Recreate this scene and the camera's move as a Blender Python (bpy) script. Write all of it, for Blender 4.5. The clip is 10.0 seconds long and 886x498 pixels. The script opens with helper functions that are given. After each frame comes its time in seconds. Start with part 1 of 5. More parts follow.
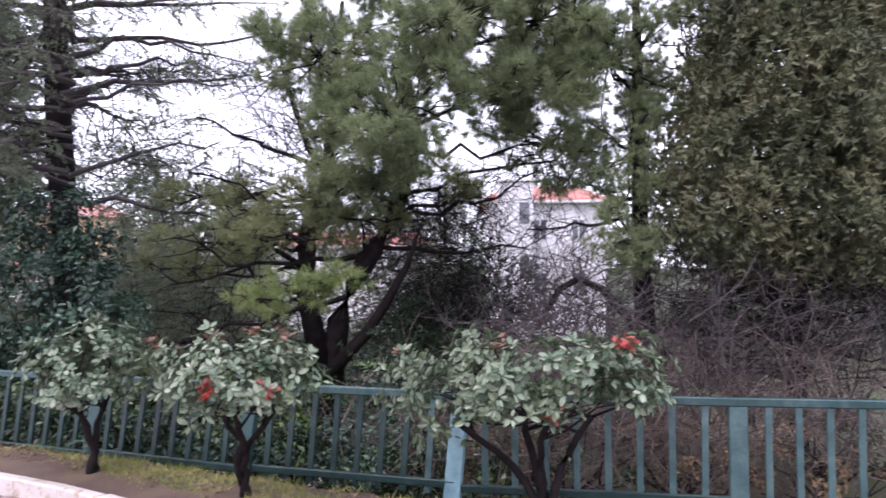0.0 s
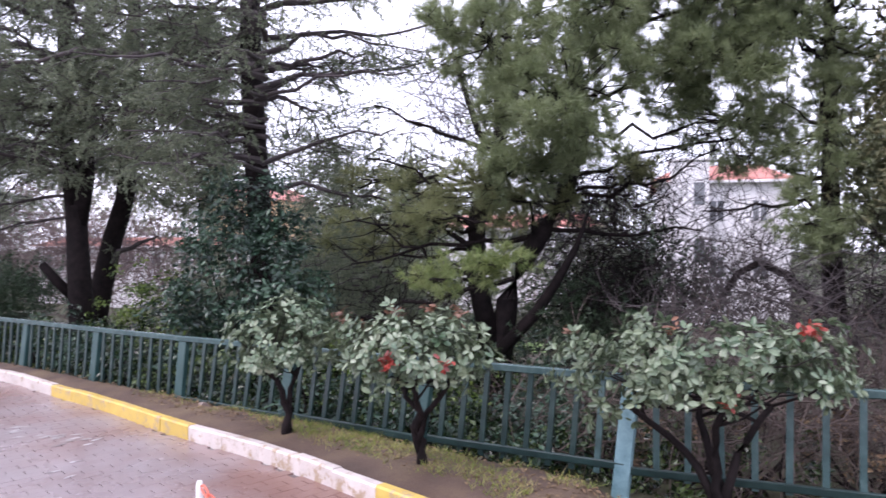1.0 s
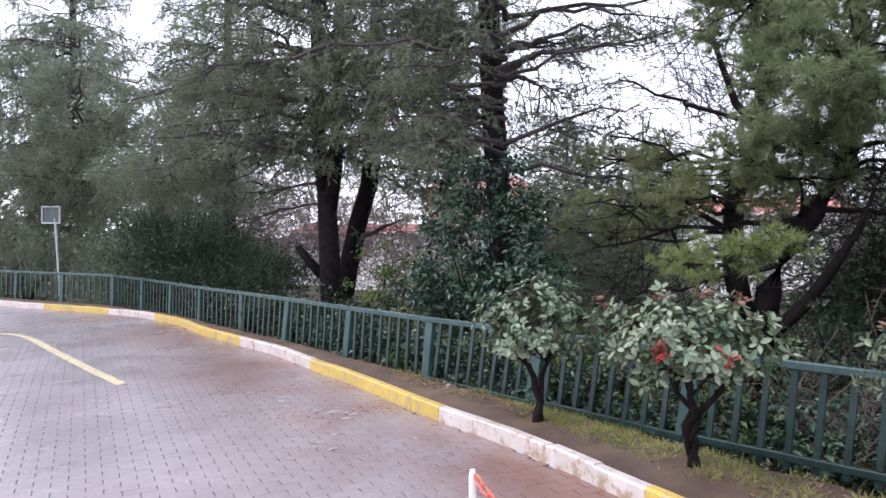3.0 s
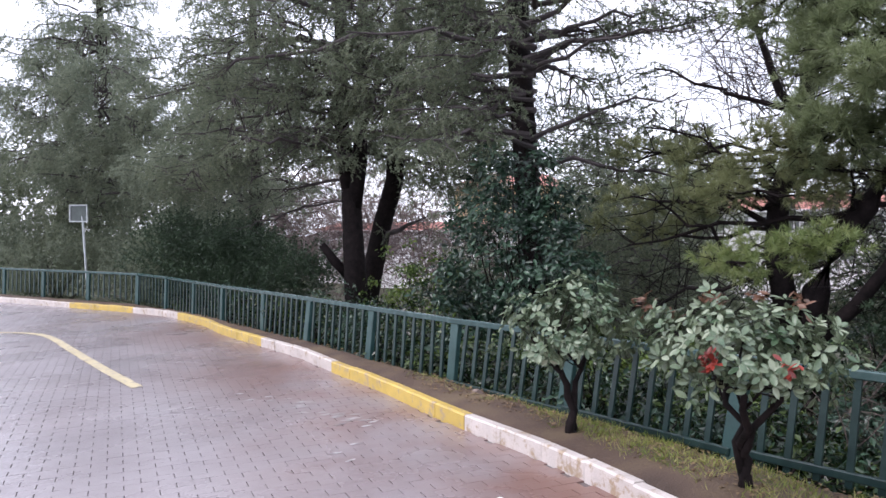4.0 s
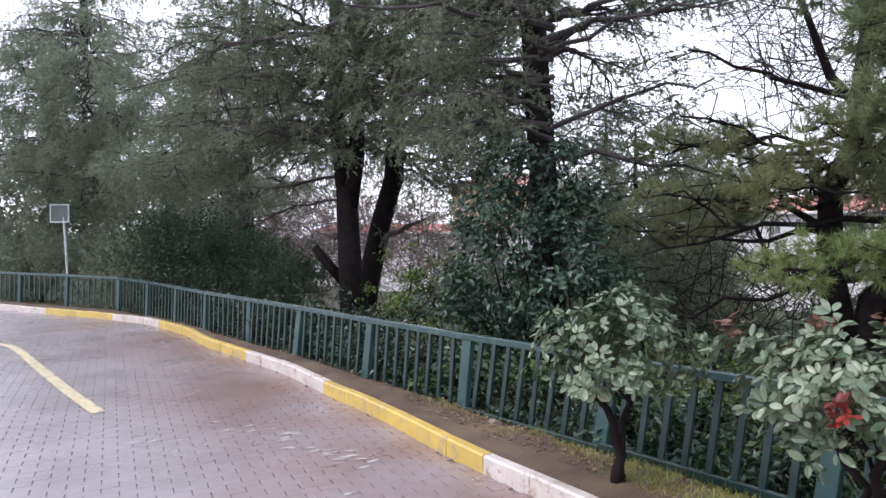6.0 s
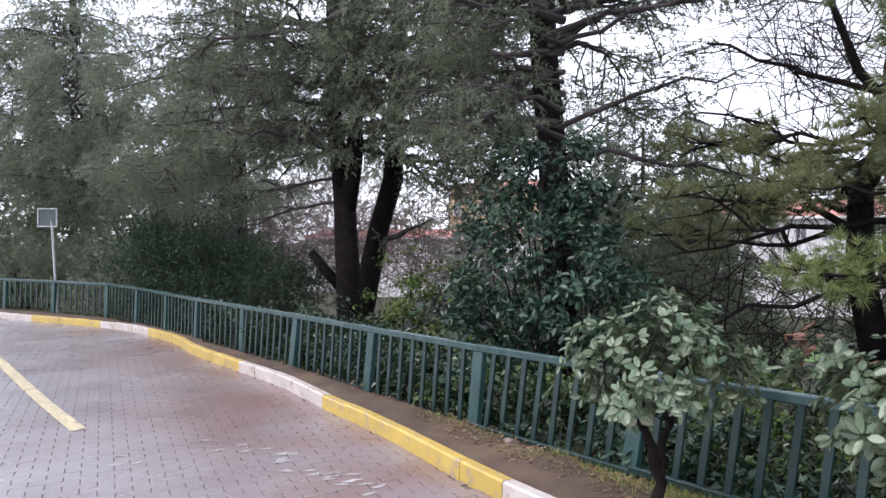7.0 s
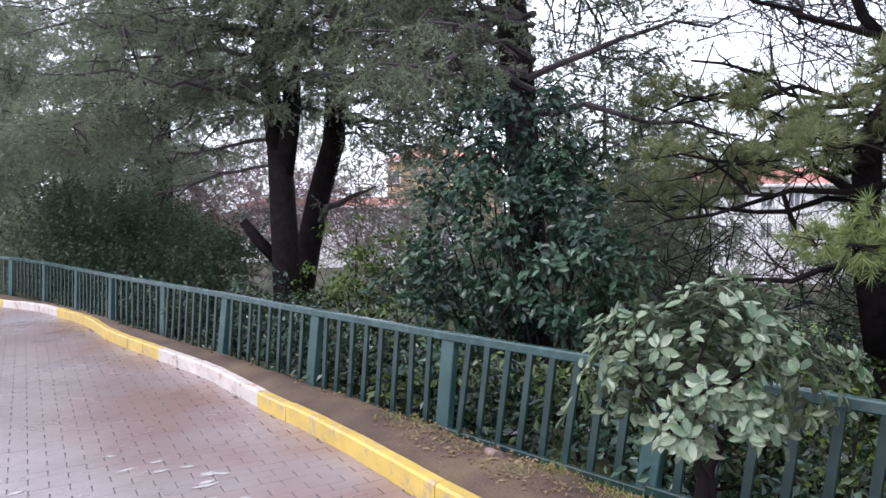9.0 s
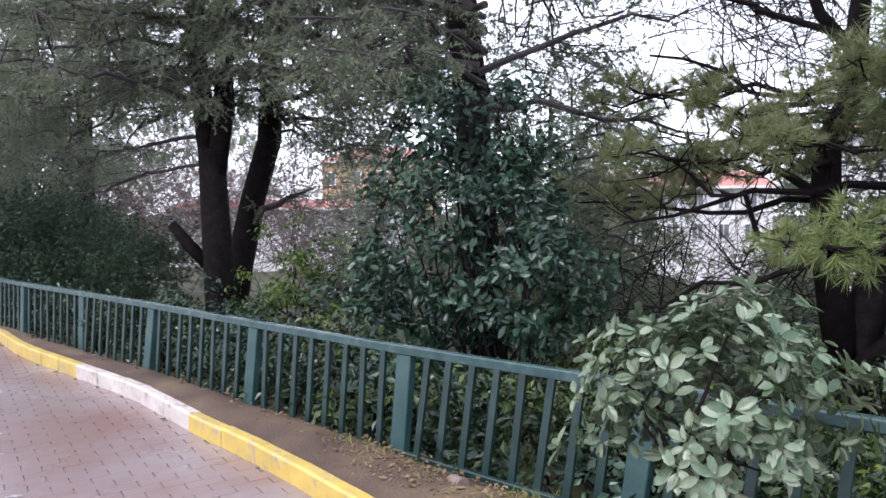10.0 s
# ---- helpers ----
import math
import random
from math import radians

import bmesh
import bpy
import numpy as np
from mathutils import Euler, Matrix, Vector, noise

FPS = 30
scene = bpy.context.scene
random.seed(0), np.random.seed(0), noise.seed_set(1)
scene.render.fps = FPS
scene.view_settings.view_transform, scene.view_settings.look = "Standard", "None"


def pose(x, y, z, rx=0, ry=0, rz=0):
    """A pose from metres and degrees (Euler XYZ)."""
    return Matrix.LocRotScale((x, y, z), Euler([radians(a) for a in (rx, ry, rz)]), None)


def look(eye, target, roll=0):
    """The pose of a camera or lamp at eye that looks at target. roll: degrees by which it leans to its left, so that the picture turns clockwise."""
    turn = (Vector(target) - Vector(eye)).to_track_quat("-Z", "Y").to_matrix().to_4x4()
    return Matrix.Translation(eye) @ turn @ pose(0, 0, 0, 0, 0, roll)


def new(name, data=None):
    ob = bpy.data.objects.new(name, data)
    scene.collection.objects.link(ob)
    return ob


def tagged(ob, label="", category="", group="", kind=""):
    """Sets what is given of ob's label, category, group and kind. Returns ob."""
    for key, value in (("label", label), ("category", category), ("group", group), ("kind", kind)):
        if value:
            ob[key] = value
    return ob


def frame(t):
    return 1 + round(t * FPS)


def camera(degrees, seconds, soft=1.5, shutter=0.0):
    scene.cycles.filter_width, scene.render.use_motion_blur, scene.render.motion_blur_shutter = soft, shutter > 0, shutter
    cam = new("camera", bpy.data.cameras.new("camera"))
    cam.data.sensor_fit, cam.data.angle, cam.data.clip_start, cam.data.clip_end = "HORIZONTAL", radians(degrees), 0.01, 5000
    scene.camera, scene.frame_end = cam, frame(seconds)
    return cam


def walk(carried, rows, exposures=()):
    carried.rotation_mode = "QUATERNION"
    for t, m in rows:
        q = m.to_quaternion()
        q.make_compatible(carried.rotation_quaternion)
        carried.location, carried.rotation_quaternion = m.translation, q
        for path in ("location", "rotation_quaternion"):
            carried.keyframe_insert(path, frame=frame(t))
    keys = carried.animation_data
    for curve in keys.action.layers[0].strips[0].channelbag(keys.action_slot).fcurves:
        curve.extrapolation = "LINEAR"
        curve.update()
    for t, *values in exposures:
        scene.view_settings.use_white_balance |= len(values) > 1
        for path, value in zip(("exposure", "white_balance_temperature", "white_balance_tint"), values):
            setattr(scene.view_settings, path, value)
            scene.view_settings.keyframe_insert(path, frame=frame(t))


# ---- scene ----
cam = camera(60.7, 10.0, soft=1.5, shutter=0.3)
PATH = [
    (0, (0.0, 0.0, 1.723), (-0.101, 1.997, 1.768), -0.4),
    (0.5, (-0.022, -0.051, 1.712), (-0.339, 1.924, 1.737), -0.2),
    (1, (-0.013, -0.123, 1.72), (-0.546, 1.805, 1.719), 0.0),
    (1.5, (-0.024, -0.104, 1.704), (-0.768, 1.752, 1.687), -0.0),
    (2, (-0.144, -0.03, 1.679), (-1.039, 1.758, 1.646), 0.0),
    (2.5, (-0.3, -0.008, 1.675), (-1.291, 1.728, 1.633), 0.1),
    (3, (-0.412, 0.11, 1.661), (-1.473, 1.805, 1.626), 0.1),
    (4.5, (-0.751, 0.686, 1.648), (-1.883, 2.334, 1.601), 0.0),
    (5, (-0.93, 0.909, 1.645), (-2.061, 2.557, 1.588), 0.1),
    (5.5, (-1.144, 1.131, 1.65), (-2.267, 2.785, 1.602), 0.1),
    (7, (-1.738, 1.672, 1.624), (-2.839, 3.341, 1.604), 0.1),
    (7.5, (-1.949, 1.865, 1.613), (-3.038, 3.542, 1.587), -0.0),
    (8, (-2.143, 2.084, 1.613), (-3.206, 3.777, 1.561), -0.1),
    (8.5, (-2.316, 2.326, 1.603), (-3.341, 4.042, 1.526), -0.1),
    (9, (-2.507, 2.523, 1.601), (-3.464, 4.276, 1.5), 0.0),
    (9.5, (-2.687, 2.706, 1.596), (-3.564, 4.5, 1.491), -0.0),
    (10, (-2.842, 2.88, 1.593), (-3.645, 4.709, 1.498), -0.1),
]
walk(cam, [(t, look(eye, target, roll)) for t, eye, target, roll in PATH], exposures=[(0.0, 1.46, 6250, 27), (2.5, 1.34, 6300, 19), (4.5, 1.17, 6350, 17), (6.5, 1.15, 6350, 15), (8.5, 1.34, 6250, 16), (10.0, 1.42, 6200, 16)])

# ---- light ----
world = bpy.data.worlds.new("overcast_sky")
scene.world = world
world.use_nodes = True
wn, wl = world.node_tree.nodes, world.node_tree.links
sky = wn.new("ShaderNodeTexSky")
sky.sky_type, sky.sun_disc = "NISHITA", False
sky.sun_elevation, sky.sun_rotation = radians(48), radians(250)
sky.air_density, sky.dust_density, sky.ozone_density = 1.0, 1.0, 1.0
cloud = wn.new("ShaderNodeMix")
cloud.data_type = "RGBA"
cloud.inputs[0].default_value = 0.88
cloud.inputs[7].default_value = (5.6, 5.9, 6.6, 1)
wl.new(sky.outputs[0], cloud.inputs[6])
wl.new(cloud.outputs[2], wn["Background"].inputs[0])
wn["Background"].inputs[1].default_value = 0.15
sun = new("sun", bpy.data.lights.new("sun", "SUN"))
sun.data.energy, sun.data.angle, sun.data.color = 0.8, radians(25), (1.0, 0.97, 0.93)
sun.matrix_world = look((0, 0, 30), (12, 22, 0))

# ---- materials ----
def material(name, colours, rough=0.7, scale=8.0, bump=0.2, metal=0.0, leaf=0.0, per="", fine=60.0, spec=0.5):
    """colours: two or three linear colours mixed by noise at two scales; per: object or island variation."""
    m = bpy.data.materials.new(name)
    m.use_nodes = True
    n, l = m.node_tree.nodes, m.node_tree.links
    p = n["Principled BSDF"]
    geo = n.new("ShaderNodeNewGeometry")
    big = n.new("ShaderNodeTexNoise")
    big.inputs["Scale"].default_value, big.inputs["Detail"].default_value = scale, 5
    small = n.new("ShaderNodeTexNoise")
    small.inputs["Scale"].default_value, small.inputs["Detail"].default_value = fine, 3
    l.new(geo.outputs["Position"], big.inputs["Vector"])
    l.new(geo.outputs["Position"], small.inputs["Vector"])
    add = n.new("ShaderNodeMath")
    add.operation = "MULTIPLY_ADD"
    add.inputs[1].default_value = 0.35
    l.new(small.outputs[0], add.inputs[0])
    l.new(big.outputs[0], add.inputs[2])
    last = add
    if per:
        src = n.new("ShaderNodeObjectInfo").outputs["Random"] if per == "object" else geo.outputs["Random Per Island"]
        mix = n.new("ShaderNodeMath")
        mix.operation = "MULTIPLY_ADD"
        mix.inputs[1].default_value = 0.45 if leaf else 0.08
        l.new(src, mix.inputs[0])
        sub = n.new("ShaderNodeMath")
        sub.operation = "SUBTRACT"
        sub.inputs[1].default_value = 0.22 if leaf else 0.04
        l.new(add.outputs[0], sub.inputs[0])
        l.new(sub.outputs[0], mix.inputs[2])
        last = mix
    ramp = n.new("ShaderNodeValToRGB")
    e = ramp.color_ramp.elements
    stops = [0.42, 0.92] if len(colours) == 2 else [0.4, 0.66, 0.95]
    e[0].position, e[0].color = stops[0], (*colours[0], 1)
    e[1].position, e[1].color = stops[-1], (*colours[-1], 1)
    if len(colours) == 3:
        mid = e.new(stops[1])
        mid.color = (*colours[1], 1)
    l.new(last.outputs[0], ramp.inputs[0])
    l.new(ramp.outputs[0], p.inputs["Base Color"])
    p.inputs["Roughness"].default_value = rough
    p.inputs["Metallic"].default_value = metal
    p.inputs["Specular IOR Level"].default_value = spec
    if bump:
        b = n.new("ShaderNodeBump")
        b.inputs["Strength"].default_value, b.inputs["Distance"].default_value = bump, 0.01
        l.new(small.outputs[0], b.inputs["Height"])
        l.new(b.outputs[0], p.inputs["Normal"])
    if leaf:
        t = n.new("ShaderNodeBsdfTranslucent")
        l.new(ramp.outputs[0], t.inputs[0])
        s = n.new("ShaderNodeMixShader")
        s.inputs[0].default_value = leaf
        l.new(p.outputs[0], s.inputs[1])
        l.new(t.outputs[0], s.inputs[2])
        l.new(s.outputs[0], n["Material Output"].inputs[0])
    return m


def paint_over(name, paint, under, wear, rough=0.5):
    """Chipped, dirty paint over a ground colour."""
    m = material(name, [tuple(c * 0.72 for c in paint), paint], rough, 5.0, 0.3)
    n, l = m.node_tree.nodes, m.node_tree.links
    p = n["Principled BSDF"]
    ramp = p.inputs["Base Color"].links[0].from_node
    chip = n.new("ShaderNodeTexNoise")
    chip.inputs["Scale"].default_value, chip.inputs["Detail"].default_value, chip.inputs["Roughness"].default_value = 9, 9, 0.7
    l.new(n["Geometry"].outputs["Position"] if "Geometry" in n else n.new("ShaderNodeNewGeometry").outputs["Position"], chip.inputs["Vector"])
    cut = n.new("ShaderNodeValToRGB")
    cut.color_ramp.elements[0].position, cut.color_ramp.elements[1].position = wear, wear + 0.1
    l.new(chip.outputs[0], cut.inputs[0])
    mix = n.new("ShaderNodeMix")
    mix.data_type = "RGBA"
    mix.inputs[7].default_value = (*under, 1)
    l.new(cut.outputs[0], mix.inputs[0])
    l.new(ramp.outputs[0], mix.inputs[6])
    l.new(mix.outputs[2], p.inputs["Base Color"])
    return m


def wet_paving():
    """Wet red-grey concrete pavers: damp sheen that varies, rust-red washes."""
    m = material("wet_paver", [(0.22, 0.197, 0.208), (0.28, 0.255, 0.267), (0.34, 0.312, 0.324)], 0.3, 0.9, 0.12, per="object", fine=60)
    n, l = m.node_tree.nodes, m.node_tree.links
    p = n["Principled BSDF"]
    geo = [x for x in n if x.type == "NEW_GEOMETRY"][0]
    ramp = p.inputs["Base Color"].links[0].from_node
    rust = n.new("ShaderNodeTexNoise")
    rust.inputs["Scale"].default_value, rust.inputs["Detail"].default_value = 0.55, 4
    l.new(geo.outputs["Position"], rust.inputs["Vector"])
    r = n.new("ShaderNodeValToRGB")
    r.color_ramp.elements[0].position, r.color_ramp.elements[1].position = 0.3, 0.58
    r.color_ramp.elements[1].color = (0.95, 0.95, 0.95, 1)
    l.new(rust.outputs[0], r.inputs[0])
    mix = n.new("ShaderNodeMix")
    mix.data_type = "RGBA"
    mix.inputs[7].default_value = (0.19, 0.1, 0.078, 1)
    # earth washed off the verge lies as a band along the kerb
    dot = n.new("ShaderNodeVectorMath")
    dot.operation = "DOT_PRODUCT"
    dot.inputs[1].default_value = (0.46, 0.888, 0)
    l.new(geo.outputs["Position"], dot.inputs[0])
    wash = n.new("ShaderNodeMapRange")
    wash.inputs[1].default_value, wash.inputs[2].default_value = 1.2, 3.1
    wash.inputs[3].default_value, wash.inputs[4].default_value = 0.12, 1.0
    l.new(dot.outputs["Value"], wash.inputs[0])
    both = n.new("ShaderNodeMath")
    both.operation = "MULTIPLY"
    l.new(r.outputs[0], both.inputs[0])
    l.new(wash.outputs[0], both.inputs[1])
    l.new(both.outputs[0], mix.inputs[0])
    l.new(ramp.outputs[0], mix.inputs[6])
    l.new(mix.outputs[2], p.inputs["Base Color"])
    wet = n.new("ShaderNodeTexNoise")
    wet.inputs["Scale"].default_value, wet.inputs["Detail"].default_value = 0.8, 6
    l.new(geo.outputs["Position"], wet.inputs["Vector"])
    gloss = n.new("ShaderNodeMapRange")
    gloss.inputs[1].default_value, gloss.inputs[2].default_value = 0.3, 0.7
    gloss.inputs[3].default_value, gloss.inputs[4].default_value = 0.17, 0.4
    l.new(wet.outputs[0], gloss.inputs[0])
    l.new(gloss.outputs[0], p.inputs["Roughness"])
    return m


M_PAVER = wet_paving()
M_JOINT = material("joint_sand", [(0.1, 0.085, 0.082), (0.16, 0.135, 0.13)], 0.6, 3, 0.4)
M_YELLOW = paint_over("yellow_kerb_paint", (0.6, 0.42, 0.1), (0.36, 0.27, 0.18), 0.53)
M_WHITE = paint_over("white_kerb_paint", (0.62, 0.55, 0.51), (0.34, 0.25, 0.17), 0.53)
M_LINE = paint_over("worn_line_paint", (0.6, 0.51, 0.32), (0.26, 0.22, 0.2), 0.52)
# pale colour for painted reflections on the wet paving
M_GLINT = paint_over("pale_wet_glint", (0.5, 0.47, 0.465), (0.2, 0.17, 0.17), 0.52)
M_SOIL = material("damp_soil", [(0.046, 0.028, 0.02), (0.086, 0.053, 0.037), (0.15, 0.105, 0.058)], 0.75, 2.2, 0.8)
M_GROUND = material("woodland_floor", [(0.03, 0.022, 0.015), (0.042, 0.042, 0.016), (0.045, 0.07, 0.02)], 0.9, 0.35, 0.6, fine=9)
M_LAWN = material("lawn", [(0.06, 0.11, 0.025), (0.11, 0.18, 0.04)], 0.9, 0.5, 0.5, fine=20)
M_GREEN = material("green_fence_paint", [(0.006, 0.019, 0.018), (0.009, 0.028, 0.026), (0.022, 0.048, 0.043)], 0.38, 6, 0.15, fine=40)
M_PALE = material("bleached_fence_paint", [(0.1, 0.2, 0.22), (0.24, 0.38, 0.42)], 0.45, 9, 0.2)
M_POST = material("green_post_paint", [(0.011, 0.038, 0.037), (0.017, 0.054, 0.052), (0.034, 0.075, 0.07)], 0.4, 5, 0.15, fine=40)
# paler teal for bars and posts at the +x end
M_TEAL = material("teal_fence_paint", [(0.024, 0.05, 0.05), (0.042, 0.085, 0.085), (0.09, 0.14, 0.14)], 0.42, 6, 0.15, fine=40)
# top rail: paler and glossier than the bars
M_RAIL = material("glossy_rail_paint", [(0.015, 0.042, 0.041), (0.025, 0.06, 0.058), (0.06, 0.1, 0.096)], 0.24, 7, 0.15, fine=30)
# bark taken almost to black: shade from the crowns is in the colour
M_BARK = material("shaded_bark", [(0.007, 0.006, 0.006), (0.022, 0.016, 0.016)], 0.9, 9, 1.0, fine=30, spec=0.12)
M_TWIG = material("grey_twig", [(0.025, 0.02, 0.021), (0.075, 0.06, 0.06)], 0.85, 4, 0.3)
M_CEDAR = material("cedar_needles", [(0.085, 0.105, 0.068), (0.145, 0.172, 0.11), (0.215, 0.24, 0.155)], 0.5, 1.1, 0, leaf=0.5, per="island", fine=6)
# needles greyed and lifted: haze over the further trees is in the colour
M_HAZE = material("hazed_needles", [(0.125, 0.15, 0.108), (0.19, 0.22, 0.155), (0.255, 0.285, 0.195)], 0.6, 0.9, 0, leaf=0.5, per="island", fine=6)
M_PINE = material("pine_needles", [(0.14, 0.175, 0.088), (0.225, 0.27, 0.135), (0.32, 0.365, 0.195)], 0.45, 1.3, 0, leaf=0.42, per="island", fine=6)
M_OLIVE = material("olive_pine_needles", [(0.12, 0.135, 0.06), (0.21, 0.23, 0.105), (0.31, 0.33, 0.165)], 0.5, 1.3, 0, leaf=0.48, per="island", fine=6)
M_LIME = material("yellow_green_needles", [(0.11, 0.16, 0.045), (0.18, 0.235, 0.075), (0.27, 0.3, 0.12)], 0.45, 1.3, 0, leaf=0.3, per="island", fine=6)
M_THUJA = material("thuja_sprays", [(0.06, 0.072, 0.038), (0.115, 0.128, 0.065), (0.18, 0.165, 0.085)], 0.6, 1.4, 0, leaf=0.25, per="island", fine=5)
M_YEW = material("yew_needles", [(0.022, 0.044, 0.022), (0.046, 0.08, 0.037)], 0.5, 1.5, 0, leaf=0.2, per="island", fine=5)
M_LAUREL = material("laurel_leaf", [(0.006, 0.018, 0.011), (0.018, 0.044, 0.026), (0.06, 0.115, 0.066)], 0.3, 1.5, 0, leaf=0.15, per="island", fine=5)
# near-black low tones paint the shaded gaps between the leaves
M_HEDGE = material("shaded_undergrowth_leaf", [(0.004, 0.011, 0.005), (0.014, 0.03, 0.011), (0.085, 0.125, 0.036)], 0.24, 1.2, 0, leaf=0.25, per="island", fine=4)
# yellow-green leaf, brightened so that a few shrubs look sunlit
M_SUNLIT = material("sunlit_undergrowth_leaf", [(0.02, 0.042, 0.01), (0.075, 0.125, 0.024), (0.2, 0.27, 0.06)], 0.35, 1.6, 0, leaf=0.35, per="island", fine=5)
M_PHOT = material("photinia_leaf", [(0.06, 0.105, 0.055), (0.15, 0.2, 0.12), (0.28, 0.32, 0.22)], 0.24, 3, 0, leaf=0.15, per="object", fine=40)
# darker copy of the leaf colour: the crown's inner shade is painted in
M_PHOTJ = material("photinia_shaded_inner_leaf", [(0.036, 0.06, 0.031), (0.095, 0.13, 0.073), (0.2, 0.245, 0.15)], 0.28, 3, 0, leaf=0.15, per="island", fine=40)
M_RED = material("red_young_leaf", [(0.13, 0.02, 0.015), (0.42, 0.06, 0.04)], 0.35, 4, 0, leaf=0.2, per="object", fine=30)
M_RUST = material("bronze_young_leaf", [(0.085, 0.045, 0.025), (0.21, 0.095, 0.052)], 0.4, 4, 0, leaf=0.2, per="object", fine=30)
M_GRASS = material("grass_blade", [(0.11, 0.17, 0.03), (0.25, 0.3, 0.06), (0.42, 0.35, 0.15)], 0.5, 2, 0, leaf=0.3, per="island", fine=8)
M_LITTER = material("leaf_litter", [(0.07, 0.04, 0.022), (0.16, 0.1, 0.05), (0.26, 0.19, 0.1)], 0.7, 3, 0, per="island", fine=20)
M_BROWN = material("bare_thicket", [(0.08, 0.056, 0.056), (0.14, 0.102, 0.098), (0.21, 0.158, 0.147)], 0.9, 0.6, 0, per="island", fine=5)
M_DEAD = material("dead_brush", [(0.03, 0.02, 0.018), (0.06, 0.042, 0.036), (0.12, 0.09, 0.075)], 0.85, 1.5, 0, per="island", fine=8)
M_METAL = material("galvanised_metal", [(0.35, 0.37, 0.38), (0.55, 0.57, 0.58)], 0.4, 8, 0.1, metal=0.6)
M_SIGNFACE = material("sign_back", [(0.06, 0.075, 0.07), (0.11, 0.13, 0.125)], 0.5, 5, 0.1)
M_STAKE = paint_over("white_post_paint", (0.75, 0.72, 0.7), (0.45, 0.12, 0.08), 0.62)
M_CHAINR = material("red_chain_plastic", [(0.55, 0.1, 0.06), (0.7, 0.16, 0.1)], 0.4, 20, 0.1)
M_CHAINW = material("white_chain_plastic", [(0.68, 0.66, 0.64), (0.8, 0.78, 0.77)], 0.4, 20, 0.1)
M_WALL = material("white_render", [(0.66, 0.64, 0.65), (0.78, 0.76, 0.77)], 0.85, 0.4, 0.2, fine=5)
M_TAN = material("ochre_render", [(0.5, 0.34, 0.19), (0.6, 0.42, 0.24)], 0.85, 0.4, 0.2, fine=5)
# red roof tile, its colour dulled to carry the haze of distance
M_ROOF = material("red_roof_tile", [(0.38, 0.14, 0.11), (0.5, 0.21, 0.17)], 0.7, 1.5, 0.4, fine=12)
M_GLASS = material("dark_window_glass", [(0.12, 0.125, 0.14), (0.22, 0.225, 0.24)], 0.12, 2, 0)
M_STONE = material("pale_stone", [(0.14, 0.1, 0.085), (0.24, 0.18, 0.15)], 0.8, 12, 0.6)

# ---- mesh tools ----
def rng(seed):
    return np.random.default_rng(seed)


